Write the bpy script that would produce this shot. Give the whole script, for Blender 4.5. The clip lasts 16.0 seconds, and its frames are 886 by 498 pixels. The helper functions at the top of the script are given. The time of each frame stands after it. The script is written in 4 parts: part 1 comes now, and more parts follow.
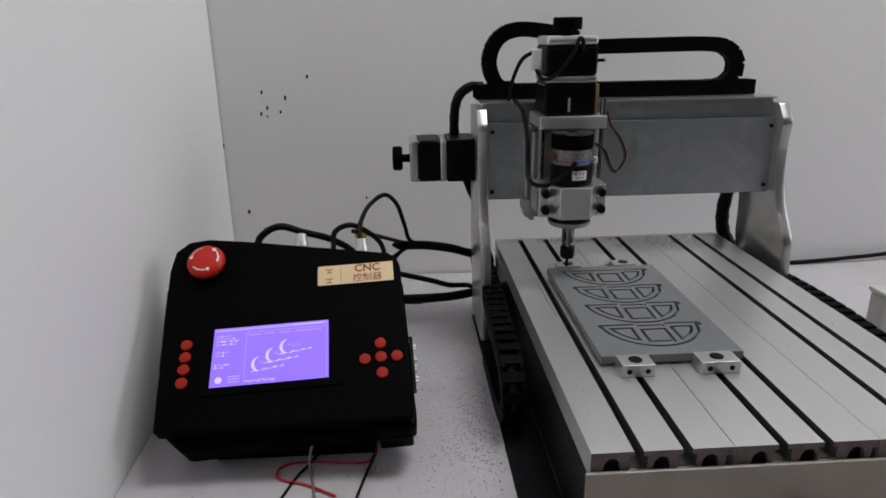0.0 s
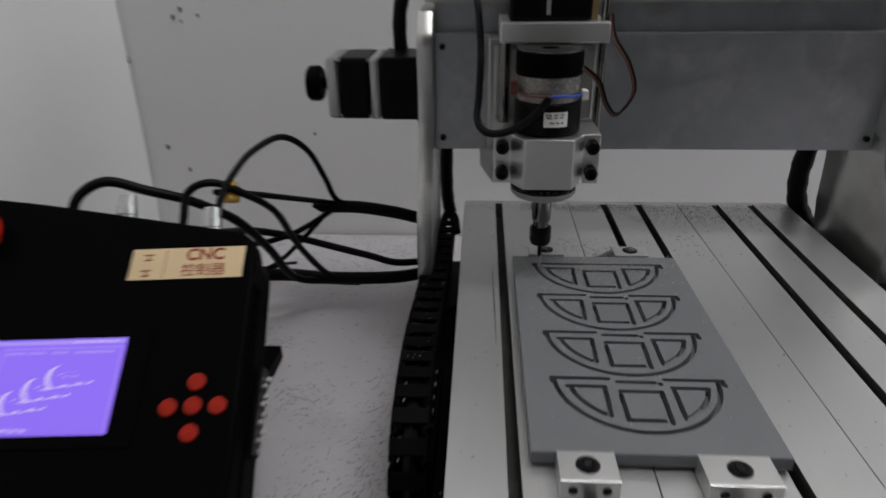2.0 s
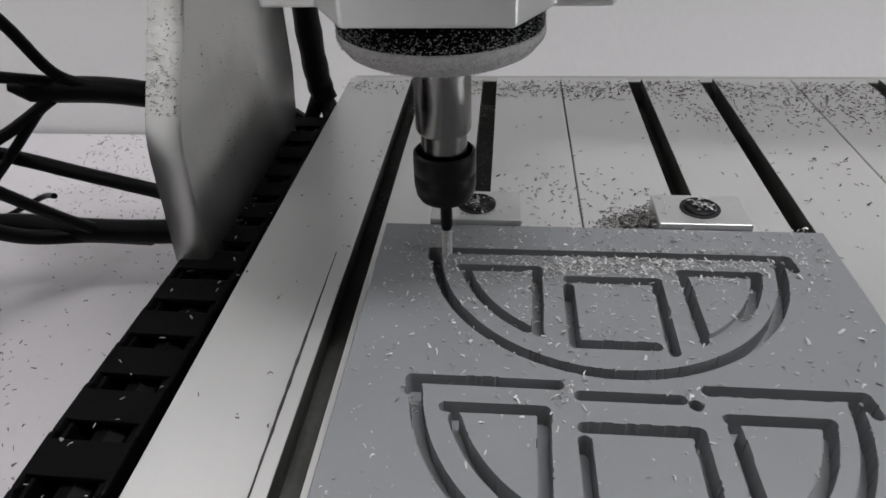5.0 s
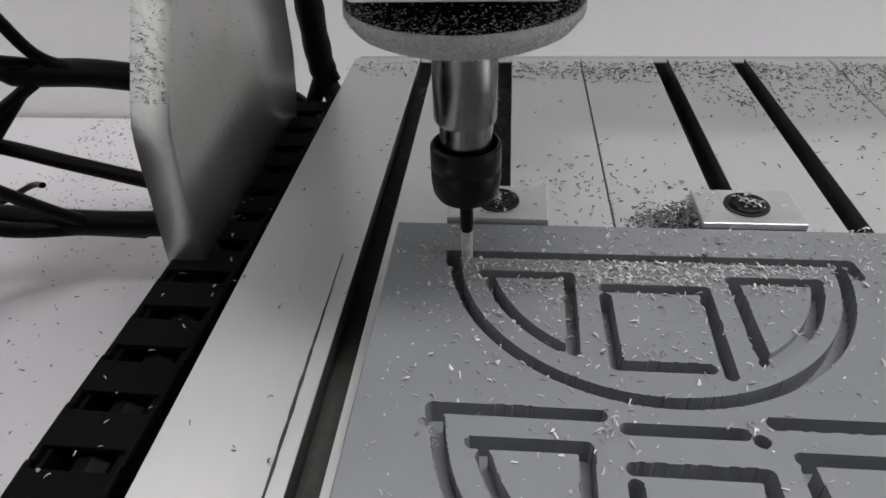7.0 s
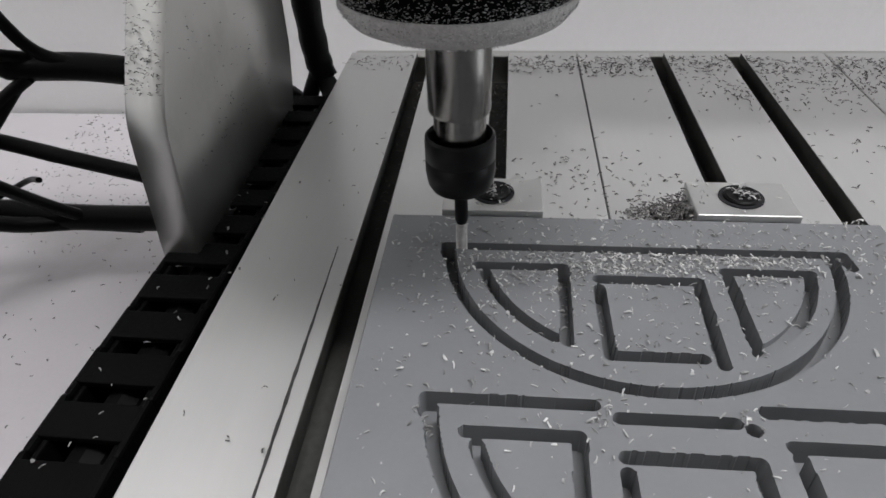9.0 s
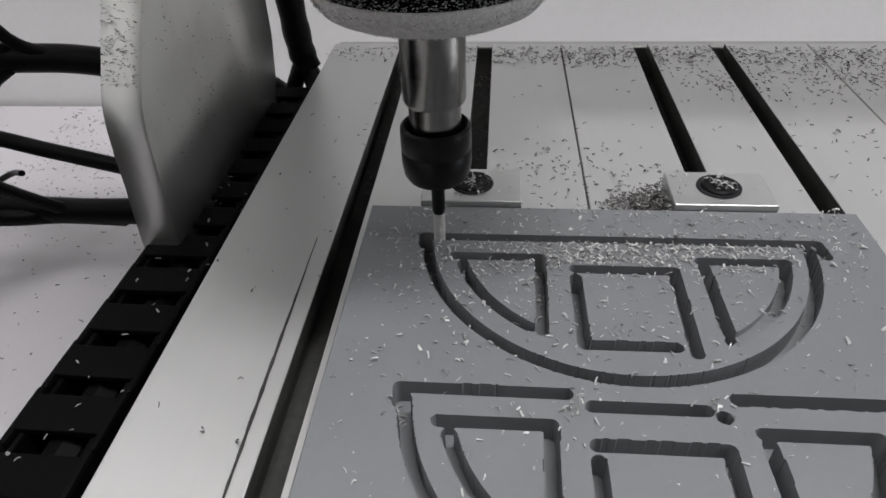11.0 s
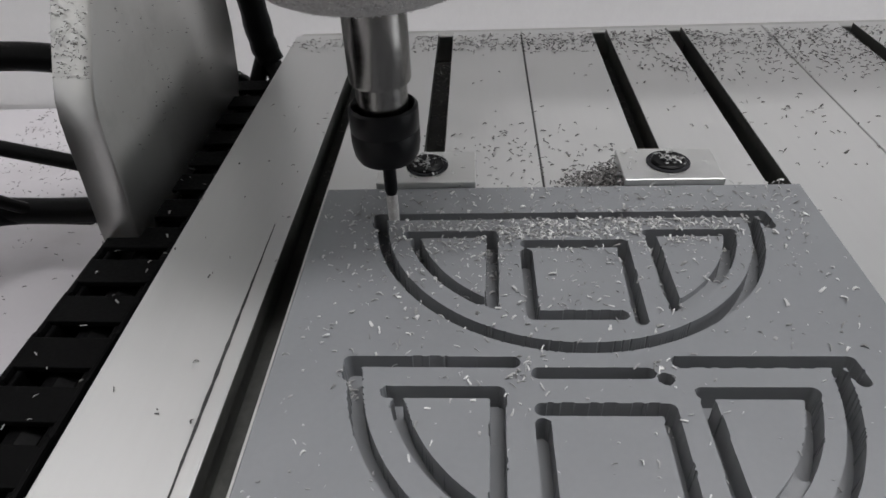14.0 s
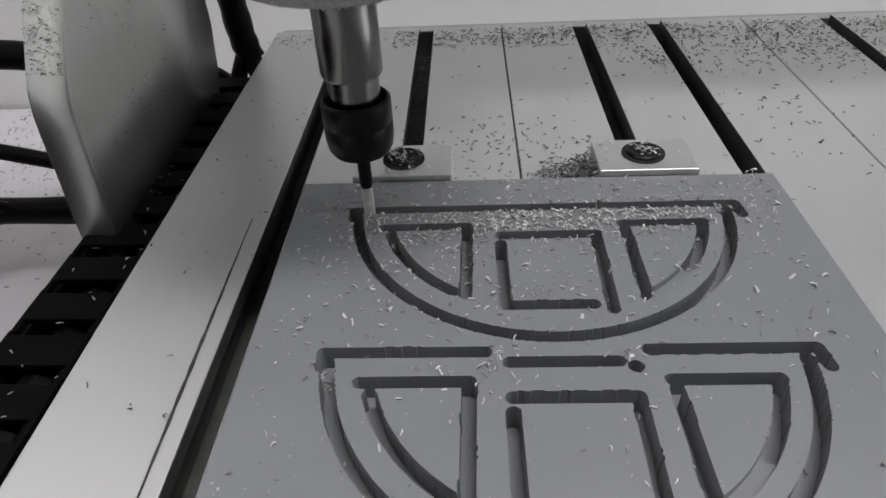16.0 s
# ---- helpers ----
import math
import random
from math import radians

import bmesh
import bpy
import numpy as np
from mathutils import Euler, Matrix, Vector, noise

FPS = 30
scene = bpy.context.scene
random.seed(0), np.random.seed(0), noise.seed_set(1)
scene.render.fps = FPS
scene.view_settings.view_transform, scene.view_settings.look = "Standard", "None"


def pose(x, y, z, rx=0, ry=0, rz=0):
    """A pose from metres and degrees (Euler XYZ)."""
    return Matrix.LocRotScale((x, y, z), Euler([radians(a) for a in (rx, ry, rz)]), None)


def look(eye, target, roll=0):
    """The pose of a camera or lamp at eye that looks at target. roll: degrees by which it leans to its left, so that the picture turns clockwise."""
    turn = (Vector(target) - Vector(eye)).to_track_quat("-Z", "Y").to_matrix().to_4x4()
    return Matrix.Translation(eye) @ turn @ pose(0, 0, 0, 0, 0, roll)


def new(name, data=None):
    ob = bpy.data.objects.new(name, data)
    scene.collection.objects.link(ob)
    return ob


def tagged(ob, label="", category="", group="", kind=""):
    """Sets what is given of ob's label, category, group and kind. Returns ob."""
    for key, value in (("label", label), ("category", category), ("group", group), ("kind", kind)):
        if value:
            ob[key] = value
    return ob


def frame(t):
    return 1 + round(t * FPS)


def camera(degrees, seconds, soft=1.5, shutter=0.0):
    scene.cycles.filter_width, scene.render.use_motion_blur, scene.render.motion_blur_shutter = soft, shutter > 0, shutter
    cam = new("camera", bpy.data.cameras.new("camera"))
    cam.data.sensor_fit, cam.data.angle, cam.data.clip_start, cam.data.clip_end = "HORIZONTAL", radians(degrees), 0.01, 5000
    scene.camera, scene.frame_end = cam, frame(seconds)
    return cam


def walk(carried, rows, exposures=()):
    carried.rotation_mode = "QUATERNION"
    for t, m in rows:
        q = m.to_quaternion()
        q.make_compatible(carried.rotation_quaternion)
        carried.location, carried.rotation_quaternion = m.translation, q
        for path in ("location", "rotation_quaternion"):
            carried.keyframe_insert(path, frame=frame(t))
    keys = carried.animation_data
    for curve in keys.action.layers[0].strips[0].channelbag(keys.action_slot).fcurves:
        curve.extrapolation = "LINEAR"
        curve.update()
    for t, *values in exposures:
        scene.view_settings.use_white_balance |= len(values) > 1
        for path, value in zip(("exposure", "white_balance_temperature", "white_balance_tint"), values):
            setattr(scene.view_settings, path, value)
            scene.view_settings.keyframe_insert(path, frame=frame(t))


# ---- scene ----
cam = camera(67.1, 16.0, soft=1.6, shutter=0.5)
PATH = [
    (0, (-0.112, -0.366, 0.366), (-0.006, 1.529, -0.263), -0.9),
    (0.5, (-0.091, -0.356, 0.362), (0.004, 1.53, -0.298), -1.5),
    (1, (-0.02, -0.318, 0.355), (-0.094, 1.565, -0.316), -1.3),
    (1.5, (0.043, -0.257, 0.346), (-0.184, 1.591, -0.383), -0.4),
    (2, (0.018, -0.129, 0.324), (-0.091, 1.686, -0.511), -0.7),
    (2.5, (0.016, -0.013, 0.302), (0.049, 1.746, -0.648), -0.3),
    (3, (0.067, 0.071, 0.263), (-0.099, 1.814, -0.703), -0.1),
    (3.5, (0.074, 0.119, 0.239), (-0.202, 1.782, -0.837), -3.8),
    (4, (0.077, 0.133, 0.226), (-0.15, 1.768, -0.903), -3.2),
    (4.5, (0.079, 0.149, 0.219), (-0.133, 1.798, -0.894), -3.1),
    (5, (0.076, 0.169, 0.211), (-0.1, 1.803, -0.929), -2.0),
    (7.5, (0.07, 0.187, 0.205), (-0.11, 1.786, -0.982), -2.3),
    (8, (0.07, 0.187, 0.205), (-0.109, 1.787, -0.981), -2.2),
    (8.5, (0.07, 0.187, 0.205), (-0.11, 1.786, -0.983), -2.2),
    (9, (0.071, 0.186, 0.204), (-0.104, 1.782, -0.989), -2.2),
    (11.5, (0.075, 0.186, 0.203), (-0.064, 1.768, -1.012), -1.9),
    (12, (0.076, 0.185, 0.202), (-0.039, 1.765, -1.019), -1.8),
    (12.5, (0.08, 0.183, 0.202), (-0.037, 1.761, -1.021), -2.5),
    (13, (0.081, 0.182, 0.202), (-0.032, 1.762, -1.018), -2.6),
    (13.5, (0.082, 0.182, 0.202), (-0.026, 1.765, -1.015), -2.7),
    (14, (0.082, 0.182, 0.201), (-0.026, 1.766, -1.015), -2.8),
    (14.5, (0.082, 0.182, 0.201), (-0.022, 1.766, -1.016), -2.8),
    (15, (0.084, 0.182, 0.201), (-0.012, 1.765, -1.018), -2.8),
    (15.5, (0.085, 0.181, 0.201), (-0.002, 1.765, -1.018), -2.7),
    (16, (0.086, 0.181, 0.2), (0.0, 1.763, -1.022), -3.0),
]
walk(cam, [(t, look(eye, target, roll)) for t, eye, target, roll in PATH], [(0.0, -0.72), (0.5, -0.58), (1.0, -0.60), (1.5, -0.62), (2.0, -1.00), (2.5, -1.36), (3.0, -0.96), (3.5, -0.62), (4.2, -0.28), (5.0, -0.05), (7.5, 0.0), (12.5, -0.02), (16.0, -0.12)])

# ---- light ----
world = bpy.data.worlds.new("world")
scene.world = world
world.use_nodes = True
wn = world.node_tree
sky = wn.nodes.new("ShaderNodeTexSky")
sky.sky_type, sky.sun_disc, sky.sun_elevation, sky.sun_rotation = "NISHITA", False, radians(40), radians(120)
wn.links.new(sky.outputs["Color"], wn.nodes["Background"].inputs["Color"])
wn.nodes["Background"].inputs["Strength"].default_value = 0.1


def area_lamp(name, eye, target, sx, sy, watts, colour):
    lamp = bpy.data.lights.new(name, "AREA")
    lamp.shape, lamp.size, lamp.size_y, lamp.energy, lamp.color = "RECTANGLE", sx, sy, watts, colour
    ob = new(name, lamp)
    ob.matrix_world = look(eye, target)
    return ob


# the ceiling lamp and weak daylight from the window openings
area_lamp("ceiling_light", (0.60, 0.18, 1.93), (0.60, 0.18, 0.0), 1.0, 0.40, 31.0, (1.0, 0.985, 0.995))
area_lamp("window_light", (2.38, 0.05, 0.95), (0.0, 0.10, 0.55), 0.9, 1.2, 19.0, (0.95, 0.98, 1.0))

# ---- materials ----


def make_mat(name, colour, rough=0.5, metal=0.0, vary=0.12, scale=60.0, bump=0.05, fine=400.0, stretch=(1, 1, 1),
             spec=0.5, coat=0.0, rough_vary=0.1, stain=0.0, stain_colour=(0.1, 0.09, 0.08), stain_scale=8.0, island=0.0, objrand=0.0):
    """Noise at two scales on the colour and roughness, fine relief, and stains of their own shape."""
    m = bpy.data.materials.new(name)
    m.use_nodes = True
    nt = m.node_tree
    bsdf = nt.nodes["Principled BSDF"]
    link = nt.links.new
    tc = nt.nodes.new("ShaderNodeTexCoord")
    mp = nt.nodes.new("ShaderNodeMapping")
    mp.inputs["Scale"].default_value = stretch
    link(tc.outputs["Object"], mp.inputs["Vector"])
    big = nt.nodes.new("ShaderNodeTexNoise")
    big.inputs["Scale"].default_value, big.inputs["Detail"].default_value = scale, 5
    link(mp.outputs["Vector"], big.inputs["Vector"])
    small = nt.nodes.new("ShaderNodeTexNoise")
    small.inputs["Scale"].default_value, small.inputs["Detail"].default_value = fine, 4
    link(mp.outputs["Vector"], small.inputs["Vector"])
    add = nt.nodes.new("ShaderNodeMath")
    add.operation = "ADD"
    link(big.outputs["Fac"], add.inputs[0])
    link(small.outputs["Fac"], add.inputs[1])
    ramp = nt.nodes.new("ShaderNodeMapRange")
    ramp.inputs["From Min"].default_value, ramp.inputs["From Max"].default_value = 0.6, 1.4
    ramp.inputs["To Min"].default_value, ramp.inputs["To Max"].default_value = 1 - vary, 1 + vary
    link(add.outputs[0], ramp.inputs["Value"])
    last = ramp.outputs["Result"]
    for amount, node, out in ((island, "ShaderNodeNewGeometry", "Random Per Island"), (objrand, "ShaderNodeObjectInfo", "Random")):
        if amount:
            src = nt.nodes.new(node)
            mr = nt.nodes.new("ShaderNodeMapRange")
            mr.inputs["To Min"].default_value, mr.inputs["To Max"].default_value = 1 - amount, 1 + amount
            link(src.outputs[out], mr.inputs["Value"])
            mul = nt.nodes.new("ShaderNodeMath")
            mul.operation = "MULTIPLY"
            link(last, mul.inputs[0])
            link(mr.outputs["Result"], mul.inputs[1])
            last = mul.outputs[0]
    col = nt.nodes.new("ShaderNodeVectorMath")
    col.operation = "SCALE"
    col.inputs[0].default_value = colour
    link(last, col.inputs["Scale"])
    shade = col.outputs["Vector"]
    if stain:
        st = nt.nodes.new("ShaderNodeTexNoise")
        st.inputs["Scale"].default_value, st.inputs["Detail"].default_value = stain_scale, 8
        st.inputs["Roughness"].default_value = 0.65
        link(tc.outputs["Object"], st.inputs["Vector"])
        sr = nt.nodes.new("ShaderNodeMapRange")
        sr.inputs["From Min"].default_value, sr.inputs["From Max"].default_value = 0.52, 0.75
        sr.inputs["To Max"].default_value = stain
        link(st.outputs["Fac"], sr.inputs["Value"])
        mx = nt.nodes.new("ShaderNodeMix")
        mx.data_type = "RGBA"
        link(sr.outputs["Result"], mx.inputs["Factor"])
        link(shade, mx.inputs["A"])
        mx.inputs["B"].default_value = (*stain_colour, 1)
        shade = mx.outputs["Result"]
    link(shade, bsdf.inputs["Base Color"])
    rr = nt.nodes.new("ShaderNodeMapRange")
    rr.inputs["From Min"].default_value, rr.inputs["From Max"].default_value = 0.3, 0.7
    rr.inputs["To Min"].default_value, rr.inputs["To Max"].default_value = max(0.03, rough - rough_vary), min(1, rough + rough_vary)
    link(small.outputs["Fac"], rr.inputs["Value"])
    link(rr.outputs["Result"], bsdf.inputs["Roughness"])
    if bump:
        bp = nt.nodes.new("ShaderNodeBump")
        bp.inputs["Strength"].default_value, bp.inputs["Distance"].default_value = bump, 0.0006
        link(small.outputs["Fac"], bp.inputs["Height"])
        link(bp.outputs["Normal"], bsdf.inputs["Normal"])
    bsdf.inputs["Metallic"].default_value = metal
    bsdf.inputs["Specular IOR Level"].default_value = spec
    bsdf.inputs["Coat Weight"].default_value = coat
    return m


def glow_mat(name, colour, strength):
    m = bpy.data.materials.new(name)
    m.use_nodes = True
    b = m.node_tree.nodes["Principled BSDF"]
    b.inputs["Base Color"].default_value = (0.02, 0.02, 0.03, 1)
    b.inputs["Roughness"].default_value = 0.25
    b.inputs["Emission Color"].default_value = (*colour, 1)
    b.inputs["Emission Strength"].default_value = strength
    return m


M_WALL = make_mat("wall_paint", (0.76, 0.755, 0.75), 0.7, 0, 0.025, 2.2, 0.25, 260, stain=0.10, stain_colour=(0.5, 0.49, 0.47), stain_scale=3.0)
M_DESK = make_mat("white_laminate", (0.49, 0.472, 0.491), 0.42, 0, 0.04, 14, 0.04, 700, stain=0.35, stain_colour=(0.30, 0.28, 0.29), stain_scale=16)
# unseen walls, dark grey to cut bounced light and darken metal reflections
M_WALL_UNSEEN = make_mat("unseen_wall_dark_grey", (0.09, 0.088, 0.085), 0.7, 0, 0.04, 2.2, 0.1, 260)
# ceiling and floor are out of view, toned down to limit bounced light
M_CEIL = make_mat("ceiling_paint", (0.55, 0.55, 0.54), 0.8, 0, 0.03, 2, 0.1, 200)
M_FLOOR = make_mat("floor_tile", (0.09, 0.085, 0.08), 0.45, 0, 0.1, 3, 0.05, 120)
M_ALU = make_mat("milled_aluminium", (0.60, 0.60, 0.595), 0.37, 0.80, 0.025, 25, 0.003, 700, (1, 0.05, 1), rough_vary=0.02, stain=0.05, stain_colour=(0.48, 0.48, 0.47), stain_scale=9)
# cut ends and screw end: dull brown, with the ends' shade in the colour
M_SHADE_BROWN = make_mat("shaded_brown_aluminium", (0.15, 0.125, 0.115), 0.62, 0.5, 0.25, 120, 0.1, 900, stain=0.6, stain_colour=(0.06, 0.045, 0.045), stain_scale=70)
M_ALU_PLATE = make_mat("aluminium_plate", (0.50, 0.50, 0.485), 0.33, 0.97, 0.04, 12, 0.0, 60, (1, 1, 1), rough_vary=0.03, stain=0.35, stain_colour=(0.26, 0.26, 0.25), stain_scale=40)
M_BEAM = make_mat("zinc_plate", (0.37, 0.385, 0.40), 0.36, 0.92, 0.09, 14, 0.004, 90, (1, 1, 1), rough_vary=0.05, stain=0.8, stain_colour=(0.55, 0.56, 0.57), stain_scale=22)
M_BRIGHT = make_mat("bright_aluminium", (0.70, 0.70, 0.69), 0.37, 0.97, 0.02, 12, 0.0, 60, rough_vary=0.02, stain=0.15, stain_colour=(0.45, 0.45, 0.44), stain_scale=24)
M_STEEL = make_mat("turned_steel", (0.20, 0.194, 0.187), 0.22, 1.0, 0.05, 200, 0.0, 900, (0.02, 0.02, 1), rough_vary=0.05)
M_DARKSTEEL = make_mat("blackened_steel", (0.004, 0.004, 0.0045), 0.32, 0.0, 0.05, 80, 0.0, 200, spec=0.16, rough_vary=0.0)
M_BLACK = make_mat("black_plastic", (0.0012, 0.0012, 0.0013), 0.55, 0, 0.2, 60, 0.08, 1100, spec=0.03)
M_CHAIN = make_mat("chain_nylon", (0.0018, 0.0018, 0.0019), 0.6, 0, 0.2, 80, 0.05, 900, spec=0.05, objrand=0.3)
M_CABLE = make_mat("cable_rubber", (0.0035, 0.0035, 0.0037), 0.45, 0, 0.25, 90, 0.1, 900, spec=0.11)
M_MOTOR = make_mat("motor_lacquer", (0.0025, 0.0025, 0.0027), 0.36, 0.0, 0.2, 60, 0.02, 700, spec=0.09)
M_PVC = make_mat("grey_pvc", (0.158, 0.163, 0.171), 0.33, 0, 0.04, 30, 0.003, 900, rough_vary=0.03, stain=0.3, stain_colour=(0.20, 0.205, 0.212), stain_scale=18)
M_CHIP = make_mat("pvc_chip", (0.35, 0.35, 0.345), 0.6, 0, 0.1, 200, 0.0, 800, island=0.6)
# same plastic as pvc_chip, its shade against bright surfaces put into the colour
M_CHIP_DIM = make_mat("pvc_chip_dimmed", (0.12, 0.115, 0.112), 0.65, 0, 0.1, 200, 0.0, 800, island=0.7)
M_BASE = make_mat("grey_brown_steel", (0.30, 0.268, 0.232), 0.48, 0.35, 0.1, 40, 0.03, 600, stain=0.35, stain_colour=(0.19, 0.165, 0.14), stain_scale=18)
# dark recess colour: some grime, mostly the shade of the recess painted in
M_RECESS_SHADE = make_mat("recess_grime_and_shade", (0.060, 0.061, 0.057), 0.55, 0.0, 0.3, 60, 0.1, 500, spec=0.2, stain=0.6, stain_colour=(0.12, 0.12, 0.11), stain_scale=60)
# frame under the bed in shade; the shade is in this near-black colour
M_UNDER_SHADE = make_mat("under_frame_shade", (0.008, 0.008, 0.009), 0.45, 0.0, 0.15, 40, 0.05, 600, spec=0.12)
M_RED = make_mat("red_plastic", (0.50, 0.016, 0.008), 0.35, 0, 0.06, 60, 0.02, 700, spec=0.3)
M_KEY = make_mat("orange_red_key", (0.34, 0.015, 0.005), 0.5, 0, 0.06, 60, 0.02, 700, spec=0.2)
M_WHITE = make_mat("white_print", (0.75, 0.73, 0.70), 0.5, 0, 0.05, 80, 0.0, 700)
M_LABEL = make_mat("cream_label", (0.72, 0.55, 0.32), 0.38, 0.0, 0.04, 30, 0.0, 60)
M_INK = make_mat("brown_red_ink", (0.26, 0.022, 0.010), 0.5, 0, 0.1, 80, 0.0, 500)
M_BLUE = make_mat("blue_wire", (0.02, 0.07, 0.42), 0.4, 0, 0.1, 80, 0.0, 500)
M_REDWIRE = make_mat("red_wire", (0.45, 0.012, 0.02), 0.4, 0, 0.1, 80, 0.0, 500)
M_BROWN = make_mat("brown_wire", (0.10, 0.03, 0.02), 0.4, 0, 0.1, 80, 0.0, 500)
M_GREYWIRE = make_mat("grey_wire", (0.16, 0.16, 0.16), 0.4, 0, 0.1, 80, 0.0, 500)
M_YELLOW = make_mat("yellow_tie", (0.62, 0.36, 0.05), 0.45, 0, 0.1, 80, 0.0, 500)
M_CLEAR = make_mat("smoky_sleeve", (0.20, 0.185, 0.17), 0.25, 0.2, 0.15, 90, 0.03, 500)
M_GREYBOX = make_mat("light_grey_plastic", (0.50, 0.50, 0.47), 0.5, 0, 0.05, 30, 0.05, 600)
M_COPPER = make_mat("brass", (0.6, 0.42, 0.2), 0.35, 0.9, 0.1, 80, 0.0, 500)
M_SCORE = make_mat("score_grey", (0.03, 0.03, 0.03), 0.6, 0.3, 0.6, 150, 0.0, 700, (1, 0.3, 1))
# dirt specks and print; also flat pieces that stand in for shade in holes
M_MARK_AND_HOLE = make_mat("dark_mark_and_hole_shade", (0.02, 0.02, 0.022), 0.8, 0, 0.2, 200, 0.0, 500, spec=0.1)
M_SCREEN = glow_mat("screen_blue", (0.29, 0.155, 1.0), 1.75)
M_SCREEN_INK = glow_mat("screen_pale", (0.66, 0.54, 1.0), 1.75)
M_SCREEN_LINE = glow_mat("screen_line", (0.42, 0.30, 1.0), 1.75)
M_FUZZ = make_mat("dust_on_ring", (0.36, 0.35, 0.34), 0.8, 0, 0.25, 500, 0.6, 1500)

# ---- building helpers ----
ORIGIN = {}
SHIFT = [Vector((0, 0, 0))]   # where the assembly being built stands
WARP = [Matrix.Identity(4)]   # the size and place of the assembly being built


def thing(name, at, label, category, group="", kind=""):
    ob = new(name)
    ob.location = at
    ORIGIN[ob.name] = Vector(at)
    ob.empty_display_size = 0.01
    return tagged(ob, label, category, group, kind)


def mesh_of(name, bm, mat, smooth=False):
    me = bpy.data.meshes.new(name)
    bmesh.ops.recalc_face_normals(bm, faces=bm.faces)
    bm.to_mesh(me)
    bm.free()
    me.materials.append(mat)
    if smooth:
        for p in me.polygons:
            p.use_smooth = True
        me.set_sharp_from_angle(angle=radians(38))
    return me


def part(name, bm, mat, parent, label="", smooth=False):
    """One mesh object under a thing or part; the bmesh is in world metres."""
    base = ORIGIN[parent.name]
    bmesh.ops.transform(bm, matrix=Matrix.Translation(SHIFT[0] - base) @ WARP[0], verts=bm.verts)
    ob = new(name, mesh_of(name, bm, mat, smooth))
    ob.parent = parent
    ORIGIN[ob.name] = base
    return tagged(ob, label)


def solo(name, bm, mat, label, category="", kind="", at=None, smooth=False):
    """A thing that is one mesh."""
    at = Vector(at) if at is not None else Vector((0, 0, 0))
    bmesh.ops.translate(bm, verts=bm.verts, vec=-at)
    at = at + SHIFT[0]
    ob = new(name, mesh_of(name, bm, mat, smooth))
    ob.location = at
    ORIGIN[ob.name] = at
    return tagged(ob, label, category, "", kind)


def box(bm, x0, x1, y0, y1, z0, z1, bevel=0.0, m=None):
    r = bmesh.ops.create_cube(bm, size=1)
    vs = r["verts"]
    for v in vs:
        v.co = Vector(((x0 + x1) / 2 + v.co.x * (x1 - x0), (y0 + y1) / 2 + v.co.y * (y1 - y0), (z0 + z1) / 2 + v.co.z * (z1 - z0)))
    if bevel:
        es = list({e for v in vs for e in v.link_edges})
        out = bmesh.ops.bevel(bm, geom=es, offset=bevel, segments=2, profile=0.5, affect="EDGES")
        vs = list({v for f in out["faces"] for v in f.verts} | {v for v in vs if v.is_valid})
    if m is not None:
        bmesh.ops.transform(bm, matrix=m, verts=vs)
    return bm


def B(*a, **k):
    return box(bmesh.new(), *a, **k)


def lathe(bm, rings, m, seg=32, closed=True):
    """Rings (radius, height) turned round the local z axis, placed by m."""
    rows = []
    for r, h in rings:
        rows.append([bm.verts.new(m @ Vector((r * math.cos(2 * math.pi * i / seg), r * math.sin(2 * math.pi * i / seg), h))) for i in range(seg)])
    for a, b in zip(rows, rows[1:]):
        for i in range(seg):
            j = (i + 1) % seg
            bm.faces.new((a[i], a[j], b[j], b[i]))
    if closed:
        bm.faces.new(rows[0])
        bm.faces.new(rows[-1])
    return bm


def T(rings, at, rot=(0, 0, 0), seg=32):
    return lathe(bmesh.new(), rings, pose(*at, *rot), seg)


def smooth_path(points, steps=8):
    pts = [Vector(p) for p in points]
    if len(pts) < 3:
        return pts
    out = []
    ext = [2 * pts[0] - pts[1]] + pts + [2 * pts[-1] - pts[-2]]
    for i in range(1, len(ext) - 2):
        p0, p1, p2, p3 = ext[i - 1:i + 3]
        for k in range(steps):
            t = k / steps
            out.append(0.5 * (2 * p1 + (p2 - p0) * t + (2 * p0 - 5 * p1 + 4 * p2 - p3) * t * t + (3 * p1 - p0 - 3 * p2 + p3) * t ** 3))
    out.append(pts[-1])
    return out


def tube(points, radius, seg=8, steps=8, bm=None, wobble=0.0, taper=False):
    """A round cable swept along a smooth path."""
    bm = bm or bmesh.new()
    path = smooth_path(points, steps)
    up, rows = Vector((0.13, 0.21, 0.97)), []
    for i, p in enumerate(path):
        d = (path[min(i + 1, len(path) - 1)] - path[max(i - 1, 0)]).normalized()
        a = d.cross(up)
        a = a.normalized() if a.length > 1e-4 else Vector((1, 0, 0))
        up = a.cross(d).normalized()
        r = radius * (1 + wobble * math.sin(i * 1.9)) * (min(1, 0.35 + 0.13 * i) if taper else 1)
        rows.append([bm.verts.new(p + r * (math.cos(2 * math.pi * k / seg) * a + math.sin(2 * math.pi * k / seg) * up)) for k in range(seg)])
    for a, b in zip(rows, rows[1:]):
        for i in range(seg):
            j = (i + 1) % seg
            bm.faces.new((a[i], a[j], b[j], b[i]))
    bm.faces.new(rows[0])
    bm.faces.new(rows[-1])
    return bm


def prism(outline, h0, h1, m=None, bevel=0.0):
    """A flat outline (a, b) extruded from h0 to h1 along the local z axis."""
    bm = bmesh.new()
    f = bm.faces.new([bm.verts.new((a, b, h0)) for a, b in outline])
